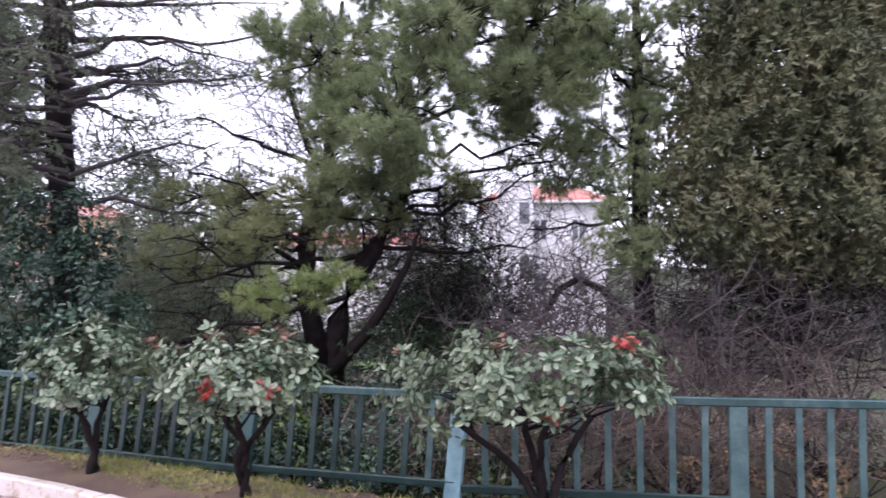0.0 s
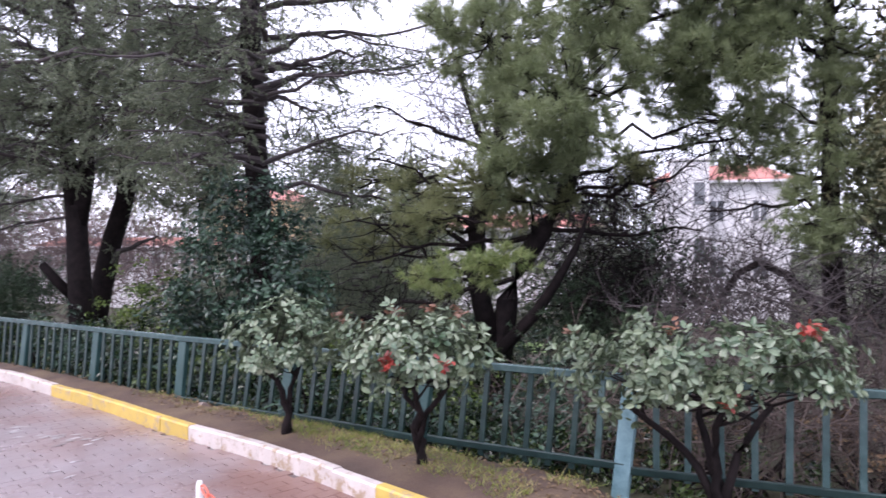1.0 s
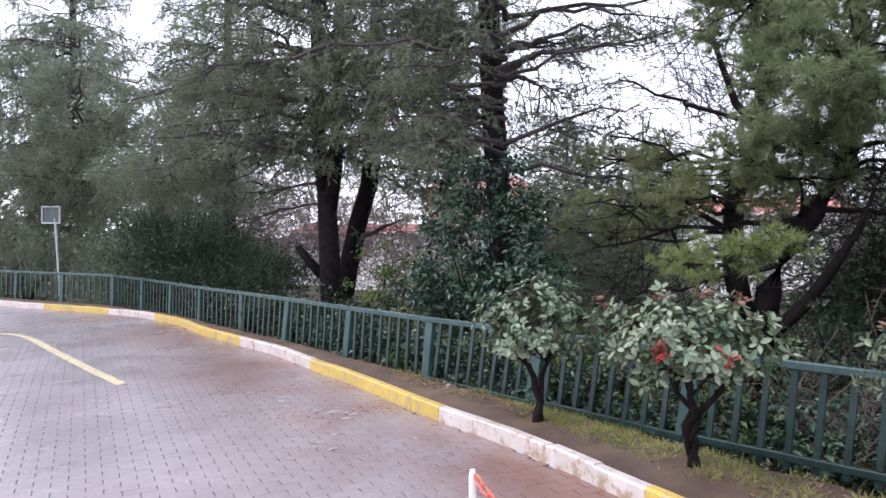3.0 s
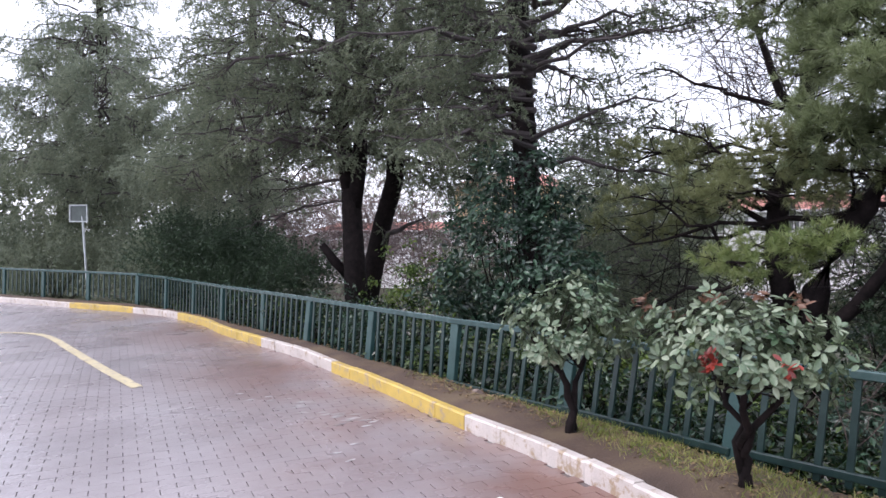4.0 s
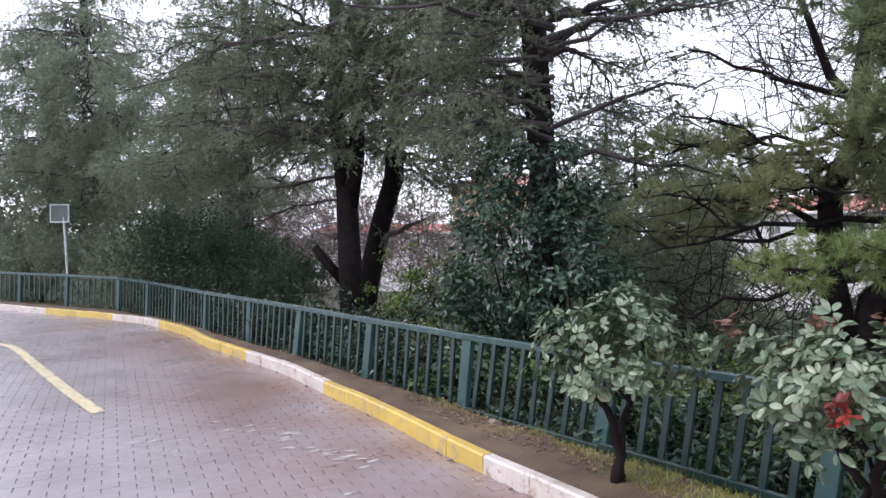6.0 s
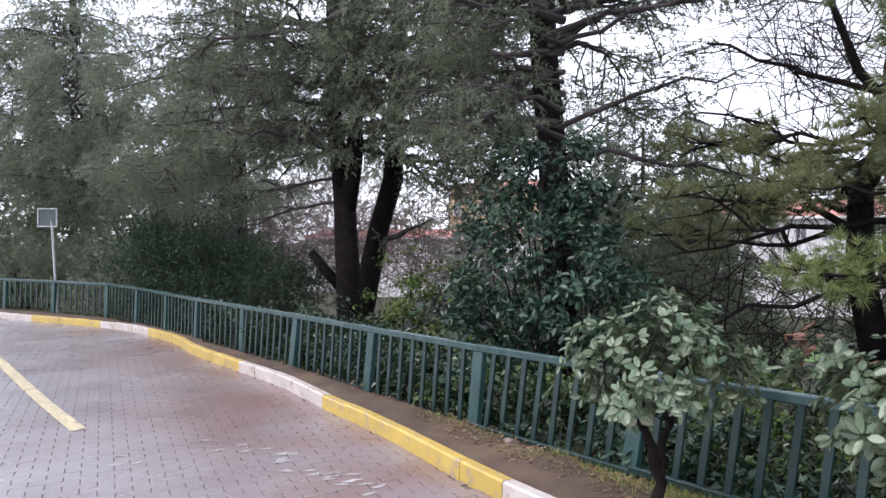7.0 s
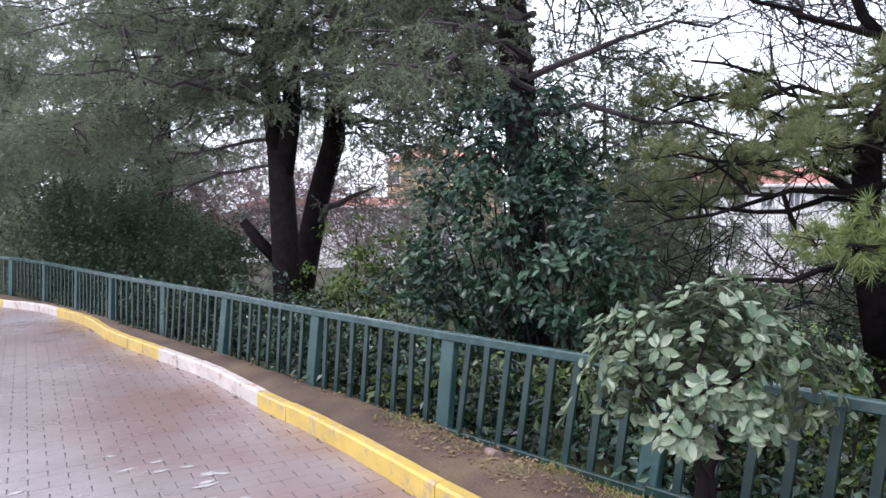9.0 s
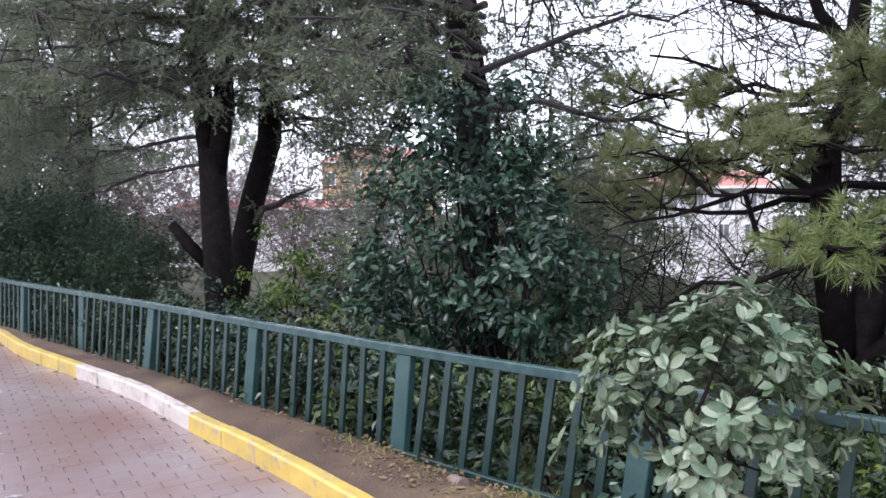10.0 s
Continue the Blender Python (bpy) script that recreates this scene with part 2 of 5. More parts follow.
class Geo:
    """Collects triangles."""

    def __init__(self):
        self.v, self.f, self.n = [], [], 0

    def add(self, v, f):
        self.v.append(np.asarray(v, float).reshape(-1, 3))
        self.f.append(np.asarray(f, int).reshape(-1, 3) + self.n)
        self.n += len(self.v[-1])
        return self

    def tube(self, points, radii, sides=6):
        p = np.asarray(points, float)
        r = np.broadcast_to(np.asarray(radii, float), (len(p),))
        d = np.gradient(p, axis=0)
        d /= np.linalg.norm(d, axis=1)[:, None] + 1e-9
        ref = np.where(np.abs(d[:, 2:3]) > 0.9, np.array([[1.0, 0, 0]]), np.array([[0, 0, 1.0]]))
        a = np.cross(d, ref)
        a /= np.linalg.norm(a, axis=1)[:, None] + 1e-9
        b = np.cross(d, a)
        ang = np.arange(sides) * 2 * np.pi / sides
        ring = p[:, None] + r[:, None, None] * (np.cos(ang)[None, :, None] * a[:, None] + np.sin(ang)[None, :, None] * b[:, None])
        i, j = np.meshgrid(np.arange(len(p) - 1), np.arange(sides), indexing="ij")
        q0, q1 = i * sides + j, i * sides + (j + 1) % sides
        q2, q3 = q1 + sides, q0 + sides
        f = np.concatenate([np.stack([q0, q1, q2], -1).reshape(-1, 3), np.stack([q0, q2, q3], -1).reshape(-1, 3)])
        caps = []
        for k in range(1, sides - 1):
            caps += [(0, k + 1, k), ((len(p) - 1) * sides, (len(p) - 1) * sides + k, (len(p) - 1) * sides + k + 1)]
        return self.add(ring.reshape(-1, 3), np.concatenate([f, np.array(caps)]))

    def box(self, m, sx, sy, sz, bevel=0.0):
        """A box about the pose m (a 4x4), with chamfered long edges."""
        x, y, z = sx / 2, sy / 2, sz / 2
        b = min(bevel, y * 0.9, z * 0.9)
        prof = [(-y, -z + b), (-y + b, -z), (y - b, -z), (y, -z + b), (y, z - b), (y - b, z), (-y + b, z), (-y, z - b)] if b else [(-y, -z), (y, -z), (y, z), (-y, z)]
        k = len(prof)
        v = np.array([(s * x, *q) for s in (-1, 1) for q in prof])
        f = []
        for j in range(k):
            a, c = j, (j + 1) % k
            f += [(a, c, k + c), (a, k + c, k + a)]
        for j in range(1, k - 1):
            f += [(0, j + 1, j), (k, k + j, k + j + 1)]
        w = np.array(m)
        f = np.array(f)[:, ::-1]
        return self.add(v @ w[:3, :3].T + w[:3, 3], f)

    def scatter(self, tv, tf, pos, rot, size):
        n, k = len(pos), len(tv)
        if not n:
            return self
        size = np.broadcast_to(np.asarray(size, float), (n,))
        v = np.einsum("nij,kj->nki", rot, tv) * size[:, None, None] + np.asarray(pos)[:, None]
        f = np.asarray(tf)[None] + (np.arange(n) * k)[:, None, None]
        return self.add(v.reshape(-1, 3), f.reshape(-1, 3))

    def mesh(self, name, mat, smooth=False):
        v, f = np.concatenate(self.v), np.concatenate(self.f)
        me = bpy.data.meshes.new(name)
        me.vertices.add(len(v))
        me.vertices.foreach_set("co", v.astype(np.float32).ravel())
        me.loops.add(3 * len(f))
        me.loops.foreach_set("vertex_index", f.astype(np.int32).ravel())
        me.polygons.add(len(f))
        me.polygons.foreach_set("loop_start", np.arange(0, 3 * len(f), 3, dtype=np.int32))
        me.polygons.foreach_set("use_smooth", np.full(len(f), bool(smooth)))
        me.update(calc_edges=True)
        me.materials.append(mat)
        return me


def part(name, geo, mat, parent=None, label="", smooth=False):
    ob = new(name, geo if isinstance(geo, bpy.types.Mesh) else geo.mesh(name, mat, smooth))
    if parent:
        ob.parent = parent
        ob.matrix_parent_inverse = Matrix.Translation(-parent.location)
    return tagged(ob, label)


def thing(name, at, label, category, group="", kind=""):
    ob = new(name)
    ob.location = at
    ob.empty_display_size = 0.2
    return tagged(ob, label, category, group, kind)


def unit(v):
    v = np.asarray(v, float)
    return v / (np.linalg.norm(v, axis=-1, keepdims=True) + 1e-9)


def turns(dirs, g):
    """Turns whose x axis lies along each way, with a chance roll."""
    x = unit(dirs)
    h = unit(g.normal(size=x.shape))
    y = unit(np.cross(h, x))
    return np.stack([x, y, np.cross(x, y)], -1)


def facing(normals, along, g):
    """Turns whose z axis is the normal and whose x axis lies near the given way."""
    z = unit(normals)
    y = unit(np.cross(z, unit(along)))
    return np.stack([np.cross(y, z), y, z], -1)


def ball(n, g):
    return unit(g.normal(size=(n, 3)))


# small shapes that foliage is made of
def needle_tuft(count, seed, spread=1.0, width=0.05):
    """A pine shoot of length 1 along x, its needles raying out towards the tip."""
    g, v, f = rng(seed), [], []
    for k in range(count):
        root = np.array([g.uniform(0, 0.35), 0, 0])
        d = unit(np.array([g.uniform(0.25, 1.1), g.normal() * 0.6 * spread, g.normal() * 0.6 * spread]))
        side = unit(np.cross(d, g.normal(size=3))) * width / 2
        tip = root + d * g.uniform(0.6, 1.0)
        v += [root - side, root + side, tip]
        f.append((3 * k, 3 * k + 1, 3 * k + 2))
    return np.array(v), np.array(f)


def cedar_sprig(count, seed, width=0.03, reach=0.13):
    """A twig of length 1 along x with short needles in whorls all along it."""
    g, v, f = rng(seed), [(0, -0.008, 0), (0, 0.008, 0), (1, 0, -0.05)], [(0, 1, 2)]
    for k in range(count):
        s = g.uniform(0.02, 1)
        root = np.array([s, 0, -0.05 * s * s])
        d = unit(np.array([g.uniform(0, 0.8), g.normal(), g.normal()]))
        side = unit(np.cross(d, g.normal(size=3))) * width / 2
        b = len(v)
        v += [root - side, root + side, root + d * reach * g.uniform(0.6, 1.2) * (1.15 - 0.5 * s)]
        f.append((b, b + 1, b + 2))
    return np.array(v, float), np.array(f)


def leaf_shape(width=0.46, fold=0.07, curl=0.1):
    """An oval leaf of length 1 along x, folded at its midrib and curling at the tip."""
    xs = np.array([0, 0.22, 0.5, 0.8, 1.0])
    ws = np.array([0.03, 0.36, 0.5, 0.36, 0.02]) * width
    v = [(x, 0, -curl * x * x) for x in xs] + [(x, w, fold - curl * x * x) for x, w in zip(xs, ws)] + [(x, -w, fold - curl * x * x) for x, w in zip(xs, ws)]
    f = []
    for k in range(4):
        f += [(k, k + 1, 5 + k + 1), (k, 5 + k + 1, 5 + k), (k, 10 + k, 10 + k + 1), (k, 10 + k + 1, k + 1)]
    return np.array(v, float), np.array(f)


def small_leaf():
    v = [(0, 0, 0), (0.5, 0.27, 0.06), (1, 0, -0.08), (0.5, -0.27, 0.06)]
    return np.array(v, float), np.array([(0, 1, 2), (0, 2, 3)])


def bare_twig(seed, forks=3, deep=2):
    """A forked bare twig of length about 1 along x."""
    g, geo = rng(seed), Geo()

    def grow(p, d, length, r, level):
        pts = [p]
        for k in range(3):
            d = unit(d + g.normal(size=3) * 0.27)
            pts.append(pts[-1] + d * length / 3)
        geo.tube(pts, np.linspace(r, r * 0.45, 4), 3)
        if level:
            for k in range(forks):
                q = pts[1 + k % 3]
                grow(q, unit(d + g.normal(size=3) * 0.55), length * g.uniform(0.4, 0.65), r * 0.5, level - 1)

    grow(np.zeros(3), np.array([1.0, 0, 0]), 1.0, 0.0085, deep)
    return np.concatenate(geo.v), np.concatenate(geo.f)


TUFT = [needle_tuft(38, s, 1.0, 0.05) for s in range(3)]
SPRIG = [cedar_sprig(25, s, 0.06, 0.17) for s in range(3)]
DENSE = [cedar_sprig(28, 9 + s, 0.08, 0.24) for s in range(2)]
LEAF = leaf_shape(0.48, 0.08, 0.16)
CHIP = small_leaf()
TWIG = [bare_twig(20 + s, 2) for s in range(3)]
FAR_TWIG = [bare_twig(30 + s, 4, 1) for s in range(3)]

# ---- lie of the land ----
KERB = [(4.2, 2.2), (2.0, 2.75), (0.2, 3.5), (-1.45, 4.45), (-2.3, 4.95), (-3.03, 5.37), (-4.2, 5.9), (-5.5, 6.59), (-6.74, 7.14), (-7.9, 7.69), (-10.6, 8.74), (-12.0, 9.45), (-14.2, 10.3), (-15.5, 10.62), (-16.6, 10.68), (-18.4, 10.62), (-21.5, 10.45), (-27.0, 10.2), (-40.0, 9.6)]
KERB_Z = [0.14, 0.14, 0.14, 0.14, 0.14, 0.14, 0.14, 0.14, 0.15, 0.15, 0.12, 0.1, 0.04, 0.0, -0.01, -0.02, -0.02, -0.02, -0.02]


def smooth_line(points, step):
    """The points joined by a smooth curve and cut at even steps."""
    p = [Vector(q) for q in points]
    out = []
    for k in range(len(p) - 1):
        a, b, c, d = p[max(k - 1, 0)], p[k], p[k + 1], p[min(k + 2, len(p) - 1)]
        for t in np.arange(0, 1, 0.05):
            out.append(0.5 * (2 * b + (c - a) * t + (2 * a - 5 * b + 4 * c - d) * t * t + (3 * b - a - 3 * c + d) * t**3))
    out = np.array([tuple(q) for q in out + [p[-1]]])
    s = np.r_[0, np.cumsum(np.linalg.norm(np.diff(out[:, :2], axis=0), axis=1))]
    n = max(int(round(s[-1] / step)), 2)
    at = np.linspace(0, s[-1], n + 1)
    return np.stack([np.interp(at, s, out[:, k]) for k in range(out.shape[1])], 1)


KL = smooth_line([(x, y, z) for (x, y), z in zip(KERB, KERB_Z)], 0.12)


def off_kerb(x, y):
    """How far a place lies beyond the kerb's road edge (on the road: minus), and the kerb's height beside it."""
    x, y = np.atleast_1d(np.asarray(x, float)), np.atleast_1d(np.asarray(y, float))
    dist, z = np.empty(len(x)), np.empty(len(x))
    d = unit(np.gradient(KL[:, :2], axis=0))
    nx, ny = d[:, 1], -d[:, 0]
    rise = np.gradient(KL[:, 2]) / (np.linalg.norm(np.gradient(KL[:, :2], axis=0), axis=1) + 1e-9)
    for k in range(0, len(x), 4000):
        gx, gy = x[k : k + 4000, None] - KL[None, :, 0], y[k : k + 4000, None] - KL[None, :, 1]
        i = np.argmin(gx * gx + gy * gy, 1)
        r = np.arange(len(i))
        side = gx[r, i] * nx[i] + gy[r, i] * ny[i]
        ahead = gx[r, i] * d[i, 0] + gy[r, i] * d[i, 1]
        far_off = np.abs(ahead) > 0.5
        dist[k : k + 4000] = np.where(far_off, np.hypot(gx[r, i], gy[r, i]) * np.where(side > 0, 1, -1), side)
        z[k : k + 4000] = KL[i, 2] + np.where(far_off, 0, ahead * rise[i])
    return dist, z


def road_z(x, y):
    d, z = off_kerb(x, y)
    return z - 0.13 - 0.03 * np.clip(-d, 0, 9)


def ground_z(x, y):
    d, z = off_kerb(x, y)
    wave = 0.12 * np.sin(np.asarray(x) * 0.7 + 1.3) * np.sin(np.asarray(y) * 0.55)
    out = z - 0.1 - np.clip(d - 0.7, 0, 1.0) * 0.25 - np.clip(d - 1.2, 0, 22) * 0.085 + wave * np.clip((d - 1.2) / 3, 0, 1)
    return np.where(d > 0.45, out, road_z(x, y) - 0.15)


def sheet(name, xs, ys, zfun, mat, keep=None):
    gx, gy = np.meshgrid(xs, ys, indexing="ij")
    z = zfun(gx.ravel(), gy.ravel())
    n = len(ys)
    i, j = np.meshgrid(np.arange(len(xs) - 1), np.arange(n - 1), indexing="ij")
    a = (i * n + j).ravel()
    f = np.concatenate([np.stack([a, a + n, a + n + 1], 1), np.stack([a, a + n + 1, a + 1], 1)])
    v = np.stack([gx.ravel(), gy.ravel(), z], 1)
    if keep is not None:
        mid = v[f].mean(1)
        f = f[keep(mid[:, 0], mid[:, 1])]
    return part(name, Geo().add(v, f), mat, smooth=True)


xs = np.r_[-900, -400, -200, -110, -70, np.arange(-50, 25, 0.6), 30, 45, 80, 200, 400, 900]
ys = np.r_[-900, -300, -100, -40, -15, np.arange(-6, 34, 0.6), 38, 44, 55, 80, 150, 400, 900]
ground = tagged(sheet("ground", xs, ys, ground_z, M_GROUND, lambda x, y: np.ones(len(x), bool)), "damp woodland ground falling away below the fence", "ground", kind="structure")

# road bed under the pavers
bx = np.arange(-40, 4.3, 0.4)
by = np.arange(-9, 11, 0.4)
road = tagged(sheet("road", bx, by, lambda x, y: road_z(x, y) - 0.009, M_JOINT, lambda x, y: off_kerb(x, y)[0] < 0.45), "wet brick-paved road with dark sanded joints", "road", kind="structure")

# lawn beyond the trees
lawn = tagged(sheet("lawn", np.linspace(-6.5, 0.5, 10), np.linspace(22.5, 29, 10), lambda x, y: ground_z(x, y) + 0.015, M_LAWN), "bright green lawn behind the trees", "lawn", kind="structure")

# ---- kerb ----
kerb = thing("kerb", (-5.5, 6.66, 0.0), "raised kerb of concrete stones painted yellow and white", "kerb", kind="structure")
stones = smooth_line([(x, y, z) for (x, y), z in zip(KERB, KERB_Z)], 0.5)
g = rng(5)
for a, b in zip(stones[:-1], stones[1:]):
    mid = (a + b) / 2
    d = b - a
    n2 = unit(np.array([d[1], -d[0]]))
    yellow = -6.6 < mid[0] < -4.15 or -13.7 < mid[0] < -8.95 or -18.6 < mid[0] < -15.8 or -1.75 < mid[0] < -0.9
    length = np.linalg.norm(d[:2])
    m = pose(mid[0] + n2[0] * 0.022 + g.normal() * 0.003, mid[1] + n2[1] * 0.022 + g.normal() * 0.003, mid[2] - 0.13 + g.normal() * 0.003, g.normal() * 0.5, math.degrees(-math.atan2(d[2], length)), math.degrees(math.atan2(d[1], d[0])))
    part("kerb_stone", Geo().box(m, length - 0.0025, 0.095, 0.26, 0.014), M_YELLOW if yellow else M_WHITE, kerb)

# ---- verge ----
FENCE = [(5.3, 5.0, 0.8), (3.55, 5.18, 0.8), (1.76, 5.35, 0.8), (-0.2, 5.6, 0.8), (-1.88, 6.03, 0.8), (-3.42, 6.58, 0.78), (-4.95, 7.1, 0.765), (-6.54, 7.66, 0.76), (-8.2, 8.28, 0.755), (-9.74, 8.83, 0.75), (-11.44, 9.42, 0.74), (-13.05, 10.05, 0.73), (-14.9, 10.75, 0.72), (-16.85, 11.36, 0.71), (-18.95, 11.36, 0.705), (-20.9, 11.25, 0.7), (-22.9, 11.2, 0.7), (-24.9, 11.1, 0.7), (-26.9, 11.0, 0.7)]
FL = np.array(FENCE)
order = np.argsort(FL[:, 0])


def fence_y(x):
    return np.interp(x, FL[order, 0], FL[order, 1])


g = rng(8)
VL = smooth_line([(x, y, z) for (x, y), z in zip(KERB, KERB_Z)], 0.15)
VL = VL[(VL[:, 0] > -26) & (VL[:, 0] < 4)]
vd = unit(np.gradient(VL[:, :2], axis=0))
vn = np.stack([vd[:, 1], -vd[:, 0]], 1)
v, f, across = [], [], 9
for k, (p, q) in enumerate(zip(VL, vn)):
    fy = fence_y(p[0])
    wide = np.clip(((fy - p[1]) * abs(q[1]) + (0.06 if p[0] < -4.2 else -0.02)) * np.interp(p[0], (-1.5, -0.5, 0.6), (1.0, 0.62, 0.5)), 0.25, 1.75)
    for j in range(across):
        s = j / (across - 1)
        d = 0.066 + s * (wide - 0.066)
        drop = 0.05 * max(0.0, s - 0.6) / 0.4 if p[0] < -1.2 else 0.1 * max(0.0, s - 0.45) * min(1, (p[0] + 1.2) / 0.6)
        v.append((p[0] + q[0] * d, p[1] + q[1] * d, p[2] - 0.018 + 0.02 * math.sin(s * 3.1) - drop + 0.02 * noise.noise((p[0] * 2.5, p[1] * 2.5, s * 2))))
    v.append((v[-1][0] + q[0] * 0.05, v[-1][1] + q[1] * 0.05, p[2] - 0.35))
w = across + 1
for k in range(len(VL) - 1):
    for j in range(w - 1):
        a = k * w + j
        f += [(a, a + w, a + w + 1), (a, a + w + 1, a + 1)]
verge = tagged(part("verge", Geo().add(v, np.array(f)[:, ::-1]), M_SOIL, smooth=True), "strip of damp brown soil between kerb and fence", "verge", kind="structure")
VERGE = np.array(v).reshape(-1, w, 3)


def on_verge(n, g, x0, x1, s0, s1):
    k = np.where((VERGE[:, 0, 0] > x0) & (VERGE[:, 0, 0] < x1))[0]
    i = g.choice(k, n)
    s = g.uniform(s0, s1, n) * (across - 1)
    j = np.floor(s).astype(int).clip(0, across - 2)
    t = (s - j)[:, None]
    base = VERGE[i, j] * (1 - t) + VERGE[i, j + 1] * t
    return base + np.c_[g.normal(size=(n, 2)) * 0.05, np.zeros(n)]


blade_v = np.array([(0, -0.035, 0), (0, 0.035, 0), (0.55, 0.02, 0.06), (0.55, -0.02, 0.06), (1, 0, 0.0)], float)
blade_f = np.array([(0, 1, 2), (0, 2, 3), (3, 2, 4)])
geo = Geo()
for n, x0, x1, s0, s1, size in ((5200, -3.3, -0.2, 0.3, 0.97, 0.065), (1200, -4.4, -2.6, 0.45, 1.0, 0.065), (500, -5.6, -4.5, 0.45, 0.85, 0.05), (200, -14, -6, 0.8, 1.0, 0.06), (500, -1.2, 3.5, 0.3, 1.0, 0.08)):
    p = on_verge(n, g, x0, x1, s0, s1)
    keep = np.array([noise.noise((a[0] * 2.2, a[1] * 2.2, 3.0)) > -0.12 for a in p])
    p = p[keep]
    geo.scatter(blade_v, blade_f, p - [0, 0, 0.004], turns(unit(np.c_[g.normal(size=(len(p), 2)) * 0.7, np.ones(len(p)) * 0.8]), g), g.uniform(0.5, 1.3, len(p)) * size)
tagged(part("grass", geo, M_GRASS), "short patchy grass on the verge", "grass", kind="stuff")
geo = Geo()
p = np.concatenate([on_verge(2600, g, -5.5, 0.0, 0.35, 1.0), on_verge(900, g, -16, -5, 0.5, 1.0)])
geo.scatter(*CHIP, p + [0, 0, 0.006], facing(unit(np.c_[g.normal(size=(len(p), 2)) * 0.3, np.ones(len(p))]), ball(len(p), g), g), g.uniform(0.02, 0.05, len(p)))
tagged(part("leaf_litter", geo, M_LITTER), "fallen brown leaves scattered on the soil", "leaf litter", kind="stuff")

# ---- fence ----
fence = thing("fence", (-4.95, 7.1, 0.0), "green-painted metal railing with flat upright bars along the verge", "fence")
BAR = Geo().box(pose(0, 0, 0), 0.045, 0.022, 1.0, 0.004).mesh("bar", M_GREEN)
BARP = Geo().box(pose(0, 0, 0), 0.045, 0.022, 1.0, 0.004).mesh("bar", M_TEAL)
g = rng(11)
for k, (a, b) in enumerate(zip(FL[:-1], FL[1:])):
    d = b - a
    yaw = math.atan2(d[1], d[0])
    n2 = np.array([-math.sin(yaw), math.cos(yaw)])
    if n2[1] < 0:
        n2 = -n2
    lean = 0.085 if -9 < a[0] < -0.5 else 0.03
    length = np.linalg.norm(d[:2])
    mid = (a + b) / 2
    tilt = math.degrees(-math.atan2(d[2], length))
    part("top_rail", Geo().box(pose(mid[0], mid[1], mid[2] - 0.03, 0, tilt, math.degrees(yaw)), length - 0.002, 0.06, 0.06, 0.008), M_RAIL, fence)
    low = 0.125 if -4.9 < b[0] < -1.5 else 0.1 if b[0] < 0 else 0.055
    foot = mid[:2] - n2 * lean
    if b[0] > -5:
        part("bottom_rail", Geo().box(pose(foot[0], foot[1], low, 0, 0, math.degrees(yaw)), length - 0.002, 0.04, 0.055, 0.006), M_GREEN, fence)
    post_high = a[2] - 0.06
    m = Matrix(((d[0] / length, n2[0], 0, a[0] - n2[0] * lean / 2), (d[1] / length, n2[1], 0, a[1] - n2[1] * lean / 2), (0, 0, 1, post_high / 2 - 0.1), (0, 0, 0, 1)))
    m = m @ Matrix(((1, 0, -0.09 if -3.6 < a[0] < -0.1 else 0.0, 0), (0, 1, lean / 0.8, 0), (0, 0, 1, 0), (0, 0, 0, 1)))
    part("post", Geo().box(m @ pose(0, 0, 0, 0, 90, 0), post_high + 0.2, 0.06, 0.125, 0.006), M_PALE if abs(a[0] + 0.2) < 0.1 else M_TEAL if a[0] > 0 else M_POST, fence, "sun-bleached pale blue post" if abs(a[0] + 0.2) < 0.1 else "")
    bars = 9
    for j in range(1, bars):
        t = j / bars
        p = a + d * t
        top, bot = p[2] - 0.055, 0.05
        ob = part("bar", BARP if p[0] > -0.4 else BAR, None, fence)
        c = np.array([p[0], p[1]]) - n2 * lean / 2
        s = top - bot
        tip = g.normal() * 0.014 + (0.11 if -4.9 < p[0] < -0.2 else 0.0)
        ob.matrix_parent_inverse = Matrix.Translation(-fence.location)
        ob.matrix_basis = Matrix.Translation((c[0], c[1], (top + bot) / 2)) @ Matrix(((d[0] / length, n2[0], tip, 0), (d[1] / length, n2[1], 0, 0), (0, 0, s, 0), (0, 0, 0, 1))) @ Matrix(((1, 0, 0, 0), (0, 1, lean, 0), (0, 0, 1, 0), (0, 0, 0, 1)))

plate = Geo().box(pose(-4.4, 6.62, 0.115, 4, 6, 140), 0.13, 0.1, 0.09, 0.035)
tagged(part("stone", plate, M_STONE), "lump of broken concrete at the fence foot", "stone")

